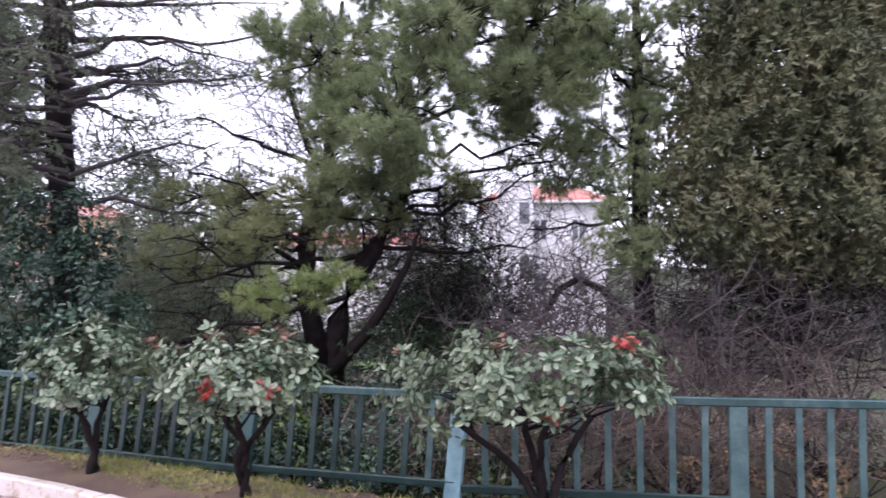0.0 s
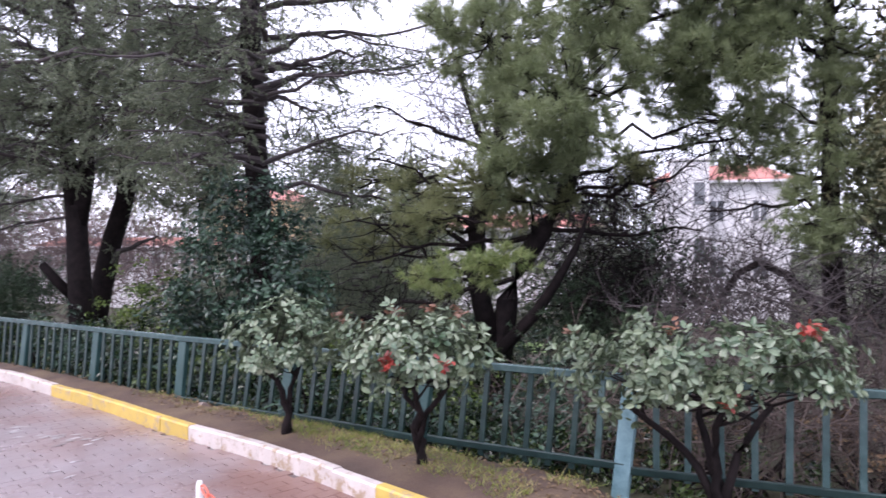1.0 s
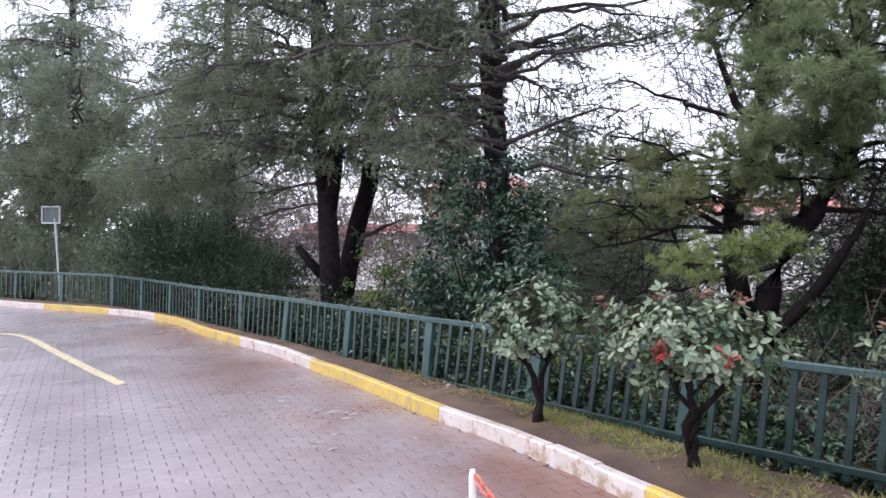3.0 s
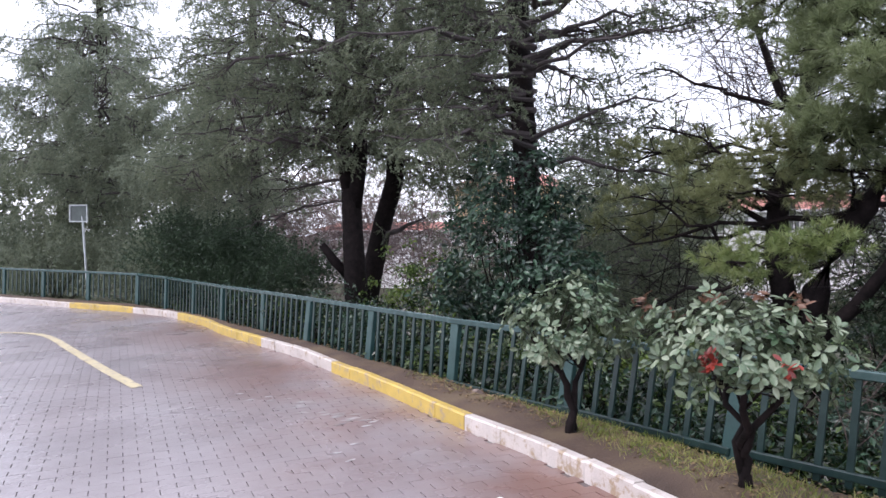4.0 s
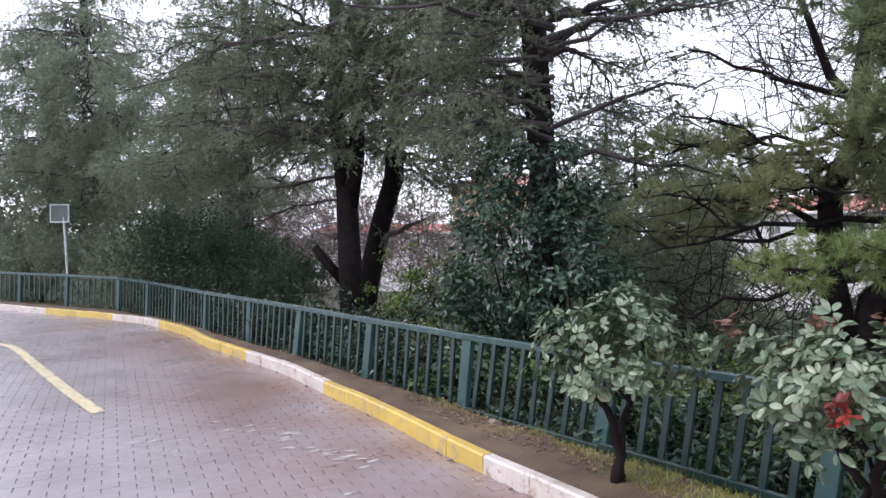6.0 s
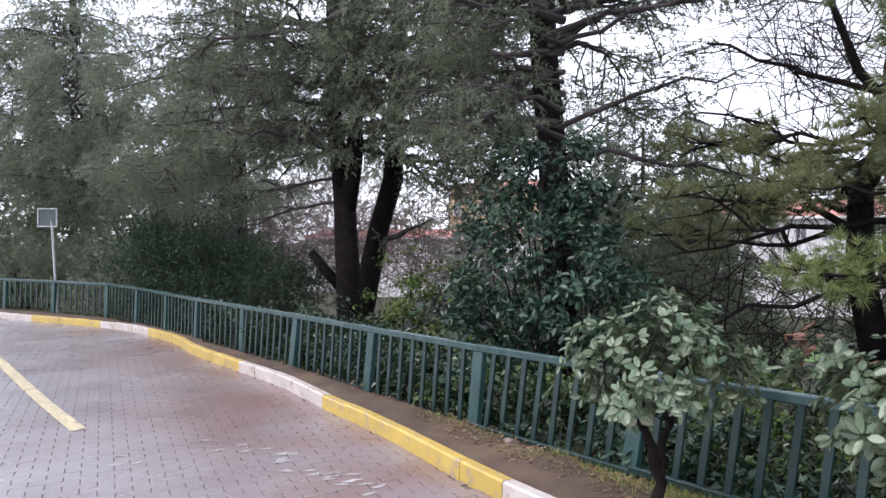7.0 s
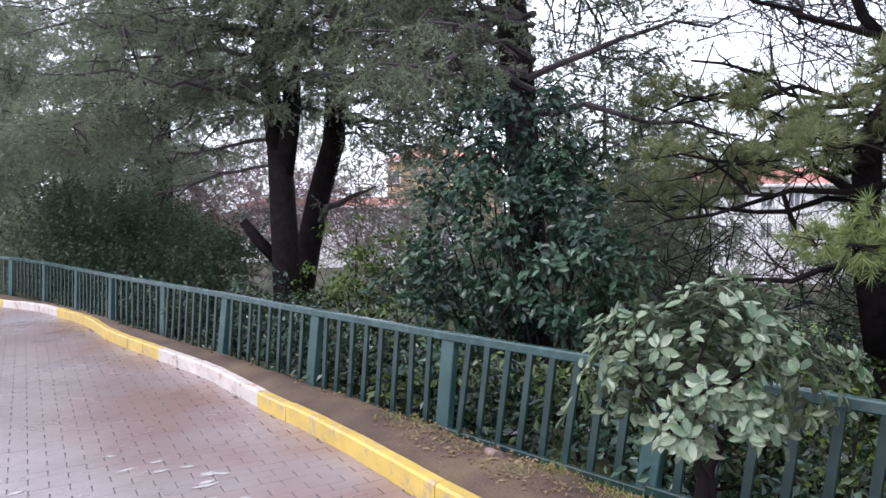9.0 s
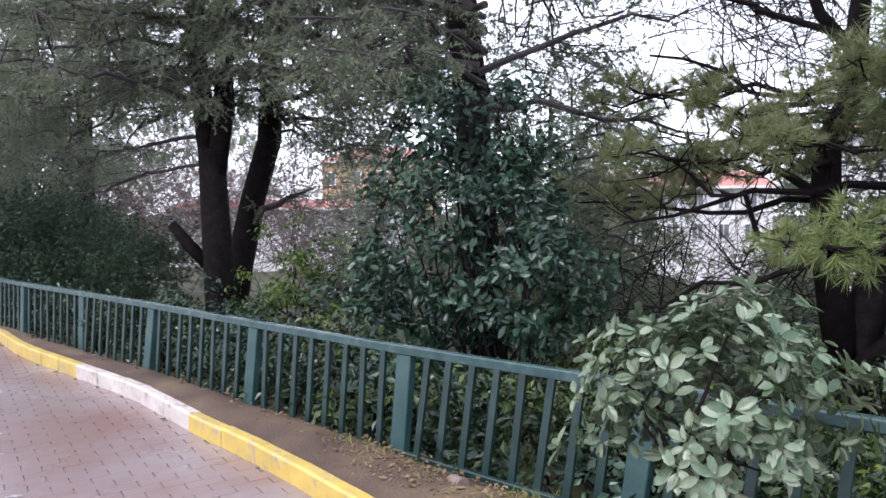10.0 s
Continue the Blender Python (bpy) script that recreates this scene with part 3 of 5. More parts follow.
# ---- chain post ----
stake = thing("chain_post", (-2.07, 3.01, float(road_z(-2.07, 3.01)[0])), "white metal post with a red and white plastic chain", "chain post")
zb = stake.location[2]
geo = Geo().tube([(-2.07, 3.01, zb), (-2.07, 3.01, 0.6), (-2.07, 3.01, 0.625)], [0.0175, 0.0175, 0.012], 12)
geo.tube([(-2.07, 3.01, zb), (-2.07, 3.01, zb + 0.012)], [0.07, 0.07], 16)
part("pole", geo, M_STAKE, stake, smooth=False)
g = rng(3)
end = np.array([-0.9, 2.45, 0.55])
start = np.array([-2.05, 3.0, 0.6])
for k in range(26):
    t = k / 26
    p = start + (end - start) * t + np.array([0, 0, -0.7 * t * (1 - t)])
    t2 = (k + 1) / 26
    q = start + (end - start) * t2 + np.array([0, 0, -0.7 * t2 * (1 - t2)])
    if p[2] < zb + 0.02:
        continue
    d = q - p
    x = unit(d)
    side = unit(np.cross(x, (0, 0, 1.0)))
    up = np.cross(side, x)
    s = side if k % 2 else up
    ring = [p + d / 2 + x * math.cos(u) * 0.036 + s * math.sin(u) * 0.017 for u in np.linspace(0, 2 * math.pi, 13)]
    part("chain_link", Geo().tube(ring, 0.0055, 5), M_CHAINR if k < 3 or k % 9 == 8 else M_CHAINW, stake)
g2 = Geo().tube([(end[0], end[1], float(road_z(end[0], end[1])[0])), (end[0], end[1], 0.6), (end[0], end[1], 0.625)], [0.0175, 0.0175, 0.012], 12)
other = thing("chain_post", (end[0], end[1], float(road_z(end[0], end[1])[0])), "white metal post with a red and white plastic chain", "chain post")
part("pole", g2, M_STAKE, other)
for o in (stake, other):
    o["group"] = "chain posts"

YAW_ROAD = radians(57.6)

# ---- road markings ----
def band(name, path, width, mat, label, category):
    p = smooth_line(path, 0.15)
    d = unit(np.gradient(p, axis=0))
    n2 = np.stack([-d[:, 1], d[:, 0]], 1)
    v, f = [], []
    for k in range(len(p)):
        for s in (-1, 1):
            q = p[k] + n2[k] * s * width / 2
            v.append((q[0], q[1], float(road_z(q[0], q[1])[0]) + 0.006))
    for k in range(len(p) - 1):
        f += [(2 * k, 2 * k + 2, 2 * k + 3), (2 * k, 2 * k + 3, 2 * k + 1)]
    return tagged(part(name, Geo().add(v, f), mat), label, category, kind="structure")


band("parking_line", [(-8.05, 5.44), (-9.58, 5.96), (-11.9, 6.8), (-13.4, 7.35), (-14.3, 7.55), (-15.2, 7.47), (-18, 7.0), (-24, 6.0)], 0.13, M_LINE, "worn yellow painted line on the paving", "road marking")

# wet glints on the paving, laid as small pale flat patches
g = rng(61)
for x, y, n, spread in ((-6.4, 5.75, 4, 0.15), (-5.95, 5.85, 7, 0.16), (-5.3, 5.65, 12, 0.19), (-4.95, 5.5, 6, 0.12), (-7.0, 5.15, 4, 0.2), (-4.6, 4.85, 3, 0.2)):
    geo = Geo()
    for k in range(n):
        cx, cy = x + g.normal() * spread, y + g.normal() * spread * 0.6
        turn = YAW_ROAD + g.normal() * 0.25
        ring = [(math.cos(u) * g.uniform(0.6, 1.2) * 0.055, math.sin(u) * g.uniform(0.5, 1.2) * 0.02) for u in np.linspace(0, 2 * math.pi, 12, endpoint=False)]
        pts = [(cx + a * math.cos(turn) - b * math.sin(turn), cy + a * math.sin(turn) + b * math.cos(turn)) for a, b in ring]
        v = [(a, b, float(road_z(a, b)[0]) + 0.004) for a, b in pts] + [(cx, cy, float(road_z(cx, cy)[0]) + 0.004)]
        geo.add(v, [(i, (i + 1) % 12, 12) for i in range(12)])
    tagged(part("scuff_mark", geo, M_GLINT), "cluster of pale wet glints painted on the paving", "road mark", kind="stuff")

# ---- photinia shrubs ----
def bent(p, q, n, g, wobble=0.05, sag=0.0):
    p, q = np.asarray(p, float), np.asarray(q, float)
    length = np.linalg.norm(q - p)
    return [p + (q - p) * t + (g.normal(size=3) * wobble * length * (0.15 < t < 0.95)) + np.array([0, 0, -sag * length * 4 * t * (1 - t)]) for t in np.linspace(0, 1, n)]


def photinia(base, crown, radii, stems, leaves, reds, seed, label, thick=1.0):
    g = rng(seed)
    ob = thing("photinia_shrub", base, label, "shrub", "clipped shrubs along the fence")
    c, r = np.array(crown), np.array(radii)
    b = np.array(base)
    geo = Geo()
    tips = []
    for k in range(stems):
        a = 2 * math.pi * (k + g.uniform(0, 0.5)) / stems
        top = c + np.array([math.cos(a) * r[0] * 0.45, math.sin(a) * r[1] * 0.45, -r[2] * 0.75])
        start = b + np.array([math.cos(a), math.sin(a), 0]) * 0.035
        pts = [start + (top - start) * t + np.array([*(g.normal(size=2) * 0.016), 0]) * (0 < t) - np.array([math.cos(a), math.sin(a), 0]) * 0.1 * math.sin(t * 3.1) for t in np.linspace(0, 1, 7)]
        geo = Geo()
        geo.tube(pts, np.linspace(0.032, 0.018, 7) * thick * g.uniform(0.8, 1.2), 7)
        for m in range(5):
            end = c + ball(1, g)[0] * r * 0.85
            mid = (pts[-1] + end) / 2 + g.normal(size=3) * 0.04
            geo.tube(bent(pts[-1 - m % 2], mid, 3, g, 0.06) + bent(mid, end, 3, g, 0.08)[1:], [0.011, 0.009, 0.007, 0.005, 0.003], 5)
        part("stem", geo, M_BARK, ob, "dark crooked stem", smooth=True)
    part("root_collar", Geo().tube([b - [0, 0, 0.08], b, b + [0, 0, 0.05]], [0.06, 0.055, 0.04], 8), M_BARK, ob, smooth=True)
    # rosettes of leaves over the crown, thinner below
    n = leaves // 6
    heads = ball(90, g)
    heads = heads[heads[:, 2] > -0.75][:38]
    knots = c + heads * r * g.uniform(0.55, 1.0, (len(heads), 1))
    which = g.integers(0, len(knots), n)
    spread = ball(n, g) * (g.uniform(0, 1, (n, 1)) ** 0.5) * np.array([0.2, 0.2, 0.13]) * g.uniform(0.8, 1.3, (n, 1))
    hearts = knots[which] + spread
    d = unit(unit((hearts - c) / r) + unit(spread) * 0.5)
    pos, nor, along, size = [], [], [], []
    for h, q in zip(hearts, d):
        axis = unit(q * np.array([1, 1, 0.7]) + np.array([0, 0, 0.45]) + g.normal(size=3) * 0.2)
        for j in range(6):
            side = unit(np.cross(axis, g.normal(size=3)))
            out = unit(side + axis * g.uniform(0.0, 0.7))
            pos.append(h + out * 0.012)
            along.append(out)
            nor.append(unit(axis - out * 0.3 + g.normal(size=3) * 0.25))
            size.append(g.uniform(0.044, 0.078))
    pos, nor, along, size = map(np.array, (pos, nor, along, size))
    rot = facing(nor, along, g)
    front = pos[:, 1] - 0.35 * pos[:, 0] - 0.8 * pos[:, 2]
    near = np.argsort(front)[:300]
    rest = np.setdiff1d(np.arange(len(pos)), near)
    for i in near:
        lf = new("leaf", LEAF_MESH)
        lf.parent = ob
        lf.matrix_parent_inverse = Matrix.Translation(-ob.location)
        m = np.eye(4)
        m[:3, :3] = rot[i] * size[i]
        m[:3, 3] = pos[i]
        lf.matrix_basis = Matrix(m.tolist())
    # leaves behind the front ones wear the colour with shade painted in
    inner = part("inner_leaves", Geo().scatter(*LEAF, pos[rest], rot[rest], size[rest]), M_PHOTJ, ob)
    inner["kind"] = "stuff"
    for at, n, mesh in reds:
        at = hearts[np.argmin(((hearts - np.array(at)) ** 2).sum(1))] + [0, -0.02, 0.03]
        for j in range(2 * n):
            axis = unit(np.array([0, -0.4, 1.0]) + g.normal(size=3) * 0.5)
            out = unit(np.cross(axis, g.normal(size=3)) + axis * g.uniform(0.2, 1.2))
            lf = new("young_leaf", mesh)
            lf.parent = ob
            lf.matrix_parent_inverse = Matrix.Translation(-ob.location)
            m = np.eye(4)
            m[:3, :3] = facing(unit(axis - out * 0.3)[None], out[None], g)[0] * g.uniform(0.04, 0.068)
            m[:3, 3] = at + g.normal(size=3) * 0.025
            lf.matrix_basis = Matrix(m.tolist())
    return ob


def leaf_mesh(mat):
    return Geo().add(*LEAF).mesh("leaf", mat, True)


LEAF_MESH, RED_MESH, RUST_MESH = leaf_mesh(M_PHOT), leaf_mesh(M_RED), leaf_mesh(M_RUST)
photinia((-3.02, 5.78, 0.1), (-3.02, 5.72, 0.96), (0.48, 0.43, 0.32), 2, 2100, [], 31, "round-headed photinia shrub with pale green leaves on a dark forked stem", 1.2)
photinia((-1.66, 5.22, 0.09), (-1.62, 4.95, 0.97), (0.53, 0.39, 0.27), 3, 1900, [((-1.63, 4.55, 0.9), 14, RED_MESH), ((-1.35, 4.6, 0.92), 6, RED_MESH), ((-1.86, 5.15, 1.2), 10, RUST_MESH), ((-1.6, 5.15, 1.18), 7, RUST_MESH), ((-2.15, 5.1, 1.15), 9, RUST_MESH), ((-1.7, 5.2, 1.25), 8, RUST_MESH), ((-1.3, 5.1, 1.2), 8, RUST_MESH), ((-2.0, 5.0, 1.2), 8, RUST_MESH)], 32, "flat-topped photinia shrub with red young leaves on dark stems", 0.95)
photinia((0.42, 5.12, 0.05), (0.3, 5.05, 0.97), (1.08, 0.5, 0.35), 4, 3600, [((0.96, 4.85, 1.2), 14, RED_MESH), ((0.14, 5.05, 1.28), 6, RUST_MESH), ((0.35, 4.7, 0.68), 4, RED_MESH), ((-0.5, 5.0, 1.1), 5, RUST_MESH)], 33, "wide photinia shrub with pale green leaves and red tips")

# ---- trees ----
def along_path(pts, t):
    pts = np.asarray(pts)
    s = t * (len(pts) - 1)
    i = min(int(s), len(pts) - 2)
    return pts[i] + (pts[i + 1] - pts[i]) * (s - i), unit(pts[i + 1] - pts[i])


def cedar(base, stems, limbs, seed, label, mat, leafy=1.0, name="cedar_tree", sprig=0.3, droop=0.6, clouds=(), dense=1.0, joined=False):
    """stems: lists of (x, y, z, radius); limbs: (foot, end, thickness, leafiness from 0 to 1)."""
    g = rng(seed)
    ob = thing(name, base, label, "tree", "trees behind the fence")
    for s in stems:
        s = np.array(s)
        pts = smooth_line([tuple(q) for q in s], 0.35)
        pts[1:-1, :2] += g.normal(size=(len(pts) - 2, 2)) * 0.012
        pts[:, 3] *= 1 + g.normal(size=len(pts)) * 0.04
        part("trunk", Geo().tube(pts[:, :3], pts[:, 3], 12), M_BARK, ob, "dark furrowed trunk", smooth=True)
    fol = [[] for _ in SPRIG]
    wood = Geo()
    for foot, end, thick, leafy_here in limbs:
        if not joined:
            wood = Geo()
        pts = bent(foot, end, 8, g, 0.025, -0.04)
        wood.tube(pts, np.linspace(thick, 0.008, 8), 6)
        length = np.linalg.norm(np.subtract(end, foot))
        n = int(length * 6.5 * dense)
        for k in range(n):
            t = g.uniform(0.12, 1)
            p, d = along_path(pts, t)
            side = unit(np.cross(d, (0, 0, 1.0))) * (1 if k % 2 else -1)
            way = unit(d * 0.6 + side * g.uniform(0.5, 1.1) + np.array([0, 0, g.uniform(-droop, 0.1)]))
            sub = g.uniform(0.35, 0.95) * (1.15 - 0.6 * t) * min(1.0, length / 2)
            q = bent(p, p + way * sub, 4, g, 0.04, -0.03)
            wood.tube(q, np.linspace(0.009, 0.003, 4), 3)
            if g.uniform() < leafy_here * leafy:
                for m in range(int(3 + sub * 8)):
                    u = g.uniform(0.1, 1)
                    a, e = along_path(q, u)
                    w = unit(e * 0.5 + g.normal(size=3) * 0.5 + np.array([0, 0, -droop]))
                    fol[g.integers(len(SPRIG))].append((*a, *w, g.uniform(0.6, 1.25) * sprig))
            elif g.uniform() < 0.8:
                a, e = along_path(q, 0.6)
                wood.tube([a, a + unit(e + g.normal(size=3) * 0.6) * sub * 0.5], [0.004, 0.002], 3)
        if not joined:
            part("limb", wood, M_TWIG, ob)
    if joined:
        part("branchwork", wood, M_TWIG, ob)["kind"] = "stuff"
    for foot, c, r, n in clouds:
        wood = Geo()
        c, r = np.array(c), np.array(r)
        spine = []
        for m in range(4):
            e = c + ball(1, g)[0] * r * 0.8
            pts = bent(foot, e, 9, g, 0.03, -0.05)
            wood.tube(pts, np.linspace(0.05, 0.01, 9), 5)
            spine += pts[3:]
        spine = np.array(spine)
        tiers = c + ball(max(n // 22, 1), g) * r * g.uniform(0.2, 1, (max(n // 22, 1), 1)) ** 0.4
        for q in tiers:
            out = unit((q - np.array(foot)) * [1, 1, 0.2])
            e = q + unit(out + g.normal(size=3) * [0.5, 0.5, 0.15]) * g.uniform(0.5, 1.0)
            root = spine[np.argmin(((spine - q) ** 2).sum(1))]
            wood.tube(bent(root, q, 3, g, 0.05, -0.05), [0.014, 0.012, 0.011], 3)
            pts = bent(q, e, 4, g, 0.04, -0.05)
            wood.tube(pts, [0.011, 0.009, 0.006, 0.003], 3)
            for m in range(22):
                a, b = along_path(pts, g.uniform(0, 1))
                w = unit(b * 0.5 + g.normal(size=3) * 0.55 + np.array([0, 0, -droop]))
                fol[g.integers(len(SPRIG))].append((*(a + g.normal(size=3) * 0.05), *w, g.uniform(0.6, 1.25) * sprig))
        part("limb", wood, M_TWIG, ob)
    geo = Geo()
    for (tv, tf), rows in zip(SPRIG, fol):
        if rows:
            r = np.array(rows)
            geo.scatter(tv, tf, r[:, :3], turns(r[:, 3:6], g), r[:, 6])
    if geo.n:
        part("crown", geo, mat, ob, "drooping needle sprays")
    return ob


def ring_limbs(axis, z0, z1, count, reach, seed, az=(0, 360), leafy=1.0, rise=0.1, thick=0.05):
    """Limbs from a stem: count of them between two heights, in a range of directions (degrees from +x)."""
    g = rng(seed)
    out = []
    for k in range(count):
        z = z0 + (z1 - z0) * (k + g.uniform(0, 1)) / count
        a = radians(g.uniform(*az))
        long = reach * g.uniform(0.65, 1.1)
        foot = np.array([axis[0], axis[1], z])
        out.append((foot, foot + np.array([math.cos(a) * long, math.sin(a) * long, long * g.uniform(-0.12, rise)]), thick * g.uniform(0.6, 1.1), leafy))
    return out


# tall cedar with bare limbs on its lawn side
tc = (-5.45, 9.85)
limbs = ring_limbs(tc, 2.6, 7.5, 26, 2.6, 51, (120, 300), 0.85, 0.05)
limbs += ring_limbs(tc, 4.6, 8.5, 12, 2.6, 52, (-60, 60), 0.5, 0.1)
limbs += [((-5.6, 9.85, 4.55), (-2.6, 10.5, 5.0), 0.045, 0.12), ((-5.6, 9.8, 4.05), (-3.4, 10.6, 4.45), 0.05, 0.35), ((-5.6, 9.8, 3.9), (-3.2, 9.6, 4.1), 0.035, 0.1),
          ((-5.5, 9.8, 2.95), (-3.6, 10.2, 3.45), 0.04, 0.05), ((-5.5, 9.8, 2.6), (-3.5, 10.8, 2.35), 0.045, 0.25), ((-5.5, 9.8, 3.0), (-7.6, 9.2, 3.1), 0.06, 0.5), ((-5.6, 9.8, 5.2), (-3.0, 10.6, 5.5), 0.04, 0.1), ((-6.0, 10.3, 4.7), (-12.2, 9.0, 4.25), 0.065, 0.6)]
cedar((-5.35, 9.85, -0.6), [[(-5.3, 9.75, -0.7, 0.2), (-5.4, 9.75, 1.0, 0.19), (-5.58, 9.85, 2.7, 0.18), (-5.98, 10.35, 4.6, 0.165), (-6.4, 11.0, 9.5, 0.08)]], limbs, 41, "tall cedar with a dark straight trunk and half-bare limbs", M_CEDAR, clouds=[((-5.6, 9.85, 3.6), (-6.3, 9.3, 3.3), (0.75, 0.7, 0.7), 420), ((-5.65, 9.85, 4.4), (-6.9, 9.9, 4.7), (1.1, 1.0, 0.75), 700), ((-5.75, 10.1, 4.0), (-5.1, 10.5, 3.9), (0.7, 0.6, 0.9), 480), ((-5.65, 9.85, 4.9), (-5.3, 9.1, 5.4), (1.3, 1.0, 0.5), 500), ((-5.65, 9.85, 4.3), (-4.2, 10.5, 4.4), (0.9, 0.5, 0.16), 200)])

# twin-trunked cedars
limbs = ring_limbs((-10.45, 11.5), 3.1, 7.5, 30, 3.3, 61, (100, 330), 1.0, 0.02, 0.06)
limbs += ring_limbs((-10.45, 11.5), 4.2, 8.0, 10, 3.0, 62, (-40, 110), 0.9, 0.05, 0.05)
limbs += [((-10.35, 11.5, 3.6), (-15.5, 11.4, 3.75), 0.07, 0.9), ((-10.35, 11.5, 4.3), (-15.5, 10.6, 4.6), 0.07, 1.0), ((-10.35, 11.5, 2.7), (-13.6, 11.9, 2.25), 0.035, 0.12), ((-10.35, 11.5, 2.3), (-13.2, 11.6, 1.75), 0.03, 0.05), ((-10.3, 11.5, 3.2), (-13.3, 12.4, 2.6), 0.03, 0.1)]
cedar((-10.0, 11.45, -0.7), [[(-10.0, 11.45, -0.8, 0.23), (-10.1, 11.45, 1.0, 0.205), (-10.2, 11.45, 2.5, 0.2)], [(-10.2, 11.45, 2.2, 0.16), (-10.45, 11.5, 3.4, 0.15), (-10.7, 11.7, 9.0, 0.07)], [(-10.15, 11.45, 2.0, 0.15), (-10.0, 11.5, 3.4, 0.13), (-9.95, 11.6, 8.0, 0.06)], [(-10.23, 11.40, 0.86, 0.10), (-10.41, 11.23, 1.13, 0.09), (-10.58, 11.05, 1.45, 0.07)]], limbs, 42, "forked cedar with a dark trunk and drooping grey-green sprays", M_CEDAR, clouds=[((-10.35, 11.5, 3.9), (-8.9, 10.3, 3.75), (2.2, 1.2, 0.95), 950), ((-10.35, 11.5, 4.2), (-11.5, 10.4, 3.7), (1.9, 1.1, 0.9), 620), ((-10.4, 11.5, 5.0), (-9.4, 10.2, 5.0), (2.7, 1.3, 0.85), 950), ((-10.4, 11.5, 3.5), (-13.4, 10.9, 2.95), (1.4, 0.9, 0.5), 700), ((-10.4, 11.5, 5.2), (-12.6, 10.8, 5.0), (2.0, 1.2, 0.8), 800), ((-10.4, 11.5, 6.5), (-11.0, 11.5, 6.4), (3.2, 1.5, 0.9), 620)])
limbs = ring_limbs((-10.1, 13.0), 3.0, 7.6, 28, 3.0, 63, (140, 400), 0.95, 0.03, 0.05)
limbs += [((-10.8, 13.0, 1.35), (-9.2, 12.6, 2.0), 0.08, 0.1), ((-10.2, 13.0, 3.4), (-8.0, 12.2, 3.2), 0.06, 0.8), ((-10.3, 13, 2.9), (-8.6, 12.2, 2.5), 0.03, 0.4)]
cedar((-10.7, 13.0, -0.8), [[(-11.3, 13.0, -0.9, 0.24), (-10.92, 13.0, 1.0, 0.22), (-10.45, 13.0, 2.5, 0.19), (-10.2, 13.0, 3.6, 0.17), (-10.0, 13.0, 9.0, 0.08)]], limbs, 43, "leaning cedar with a dark trunk and drooping sprays", M_CEDAR, clouds=[((-10.2, 13, 3.6), (-7.5, 11.2, 3.6), (1.1, 0.9, 0.9), 900), ((-10.1, 13, 4.5), (-8.5, 12.6, 5.2), (2.0, 1.2, 1.0), 1100), ((-10.2, 13, 3.2), (-8.9, 12.4, 2.75), (0.8, 0.7, 0.35), 320), ((-10.1, 13, 4.5), (-7.6, 14.6, 3.6), (1.2, 1.0, 0.8), 500)])

# overhanging cedar further along
cedar((-19.0, 17.0, -1.0), [[(-19, 17, -1.1, 0.25), (-19.1, 17, 9.5, 0.1)]], ring_limbs((-19.05, 17), 2.6, 8.5, 36, 3.2, 71, (0, 360), 1.0, 0.02, 0.05), 44, "cedar with pale grey-green drooping sprays", M_HAZE, sprig=0.42, dense=0.65, clouds=[((-19.05, 17, 3.6), (-16.2, 12.4, 3.1), (1.6, 1.2, 0.7), 900), ((-19.05, 17, 5), (-15.0, 13.0, 4.6), (2.2, 1.5, 1.0), 1100), ((-19.05, 17, 3.4), (-18.3, 15.4, 2.7), (1.7, 1.0, 0.8), 900), ((-19.05, 17, 6), (-18.6, 15.4, 5.4), (1.8, 1.0, 1.3), 900)])
cedar((-23.6, 14.6, -0.8), [[(-23.6, 14.6, -0.9, 0.2), (-23.6, 14.6, 10, 0.09)]], ring_limbs((-23.6, 14.6), 2.8, 9.5, 38, 3.0, 72, (0, 360), 1.0, 0.02, 0.05), 45, "cedar with a dark trunk and hazy green crown", M_HAZE, sprig=0.45, dense=0.65, clouds=[((-23.6, 14.6, 4.5), (-20.4, 13.0, 5.2), (1.8, 1.4, 1.5), 1500), ((-23.6, 14.6, 3.4), (-24.6, 14.9, 3.1), (1.6, 1.0, 0.8), 700), ((-23.6, 14.6, 6.5), (-24, 13.5, 6.0), (2.4, 1.5, 1.4), 1000), ((-23.6, 14.6, 4), (-22.6, 13.6, 3.9), (1.5, 0.8, 0.9), 700), ((-23.6, 14.6, 7.5), (-22.9, 13.7, 7.3), (1.7, 0.9, 1.2), 700)])
cedar((-29.0, 17.0, -1.0), [[(-29, 17, -1.1, 0.25), (-29, 17, 12, 0.09)]], ring_limbs((-29, 17), 0.8, 11.5, 44, 3.6, 73, (0, 360), 1.0, 0.0, 0.05), 46, "tall dark cedar at the road's bend", M_CEDAR, sprig=0.5, dense=0.6, clouds=[((-29, 17, 4.5), (-28, 16, 4.5), (2.4, 1.8, 3.5), 1800)])

for k, (x, y) in enumerate([(-34, 23), (-37, 14), (-27, 23), (-44, 19)]):
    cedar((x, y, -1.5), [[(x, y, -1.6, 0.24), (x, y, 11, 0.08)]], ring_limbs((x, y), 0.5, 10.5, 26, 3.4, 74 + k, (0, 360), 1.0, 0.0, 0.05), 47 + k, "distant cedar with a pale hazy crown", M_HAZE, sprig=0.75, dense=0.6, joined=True)

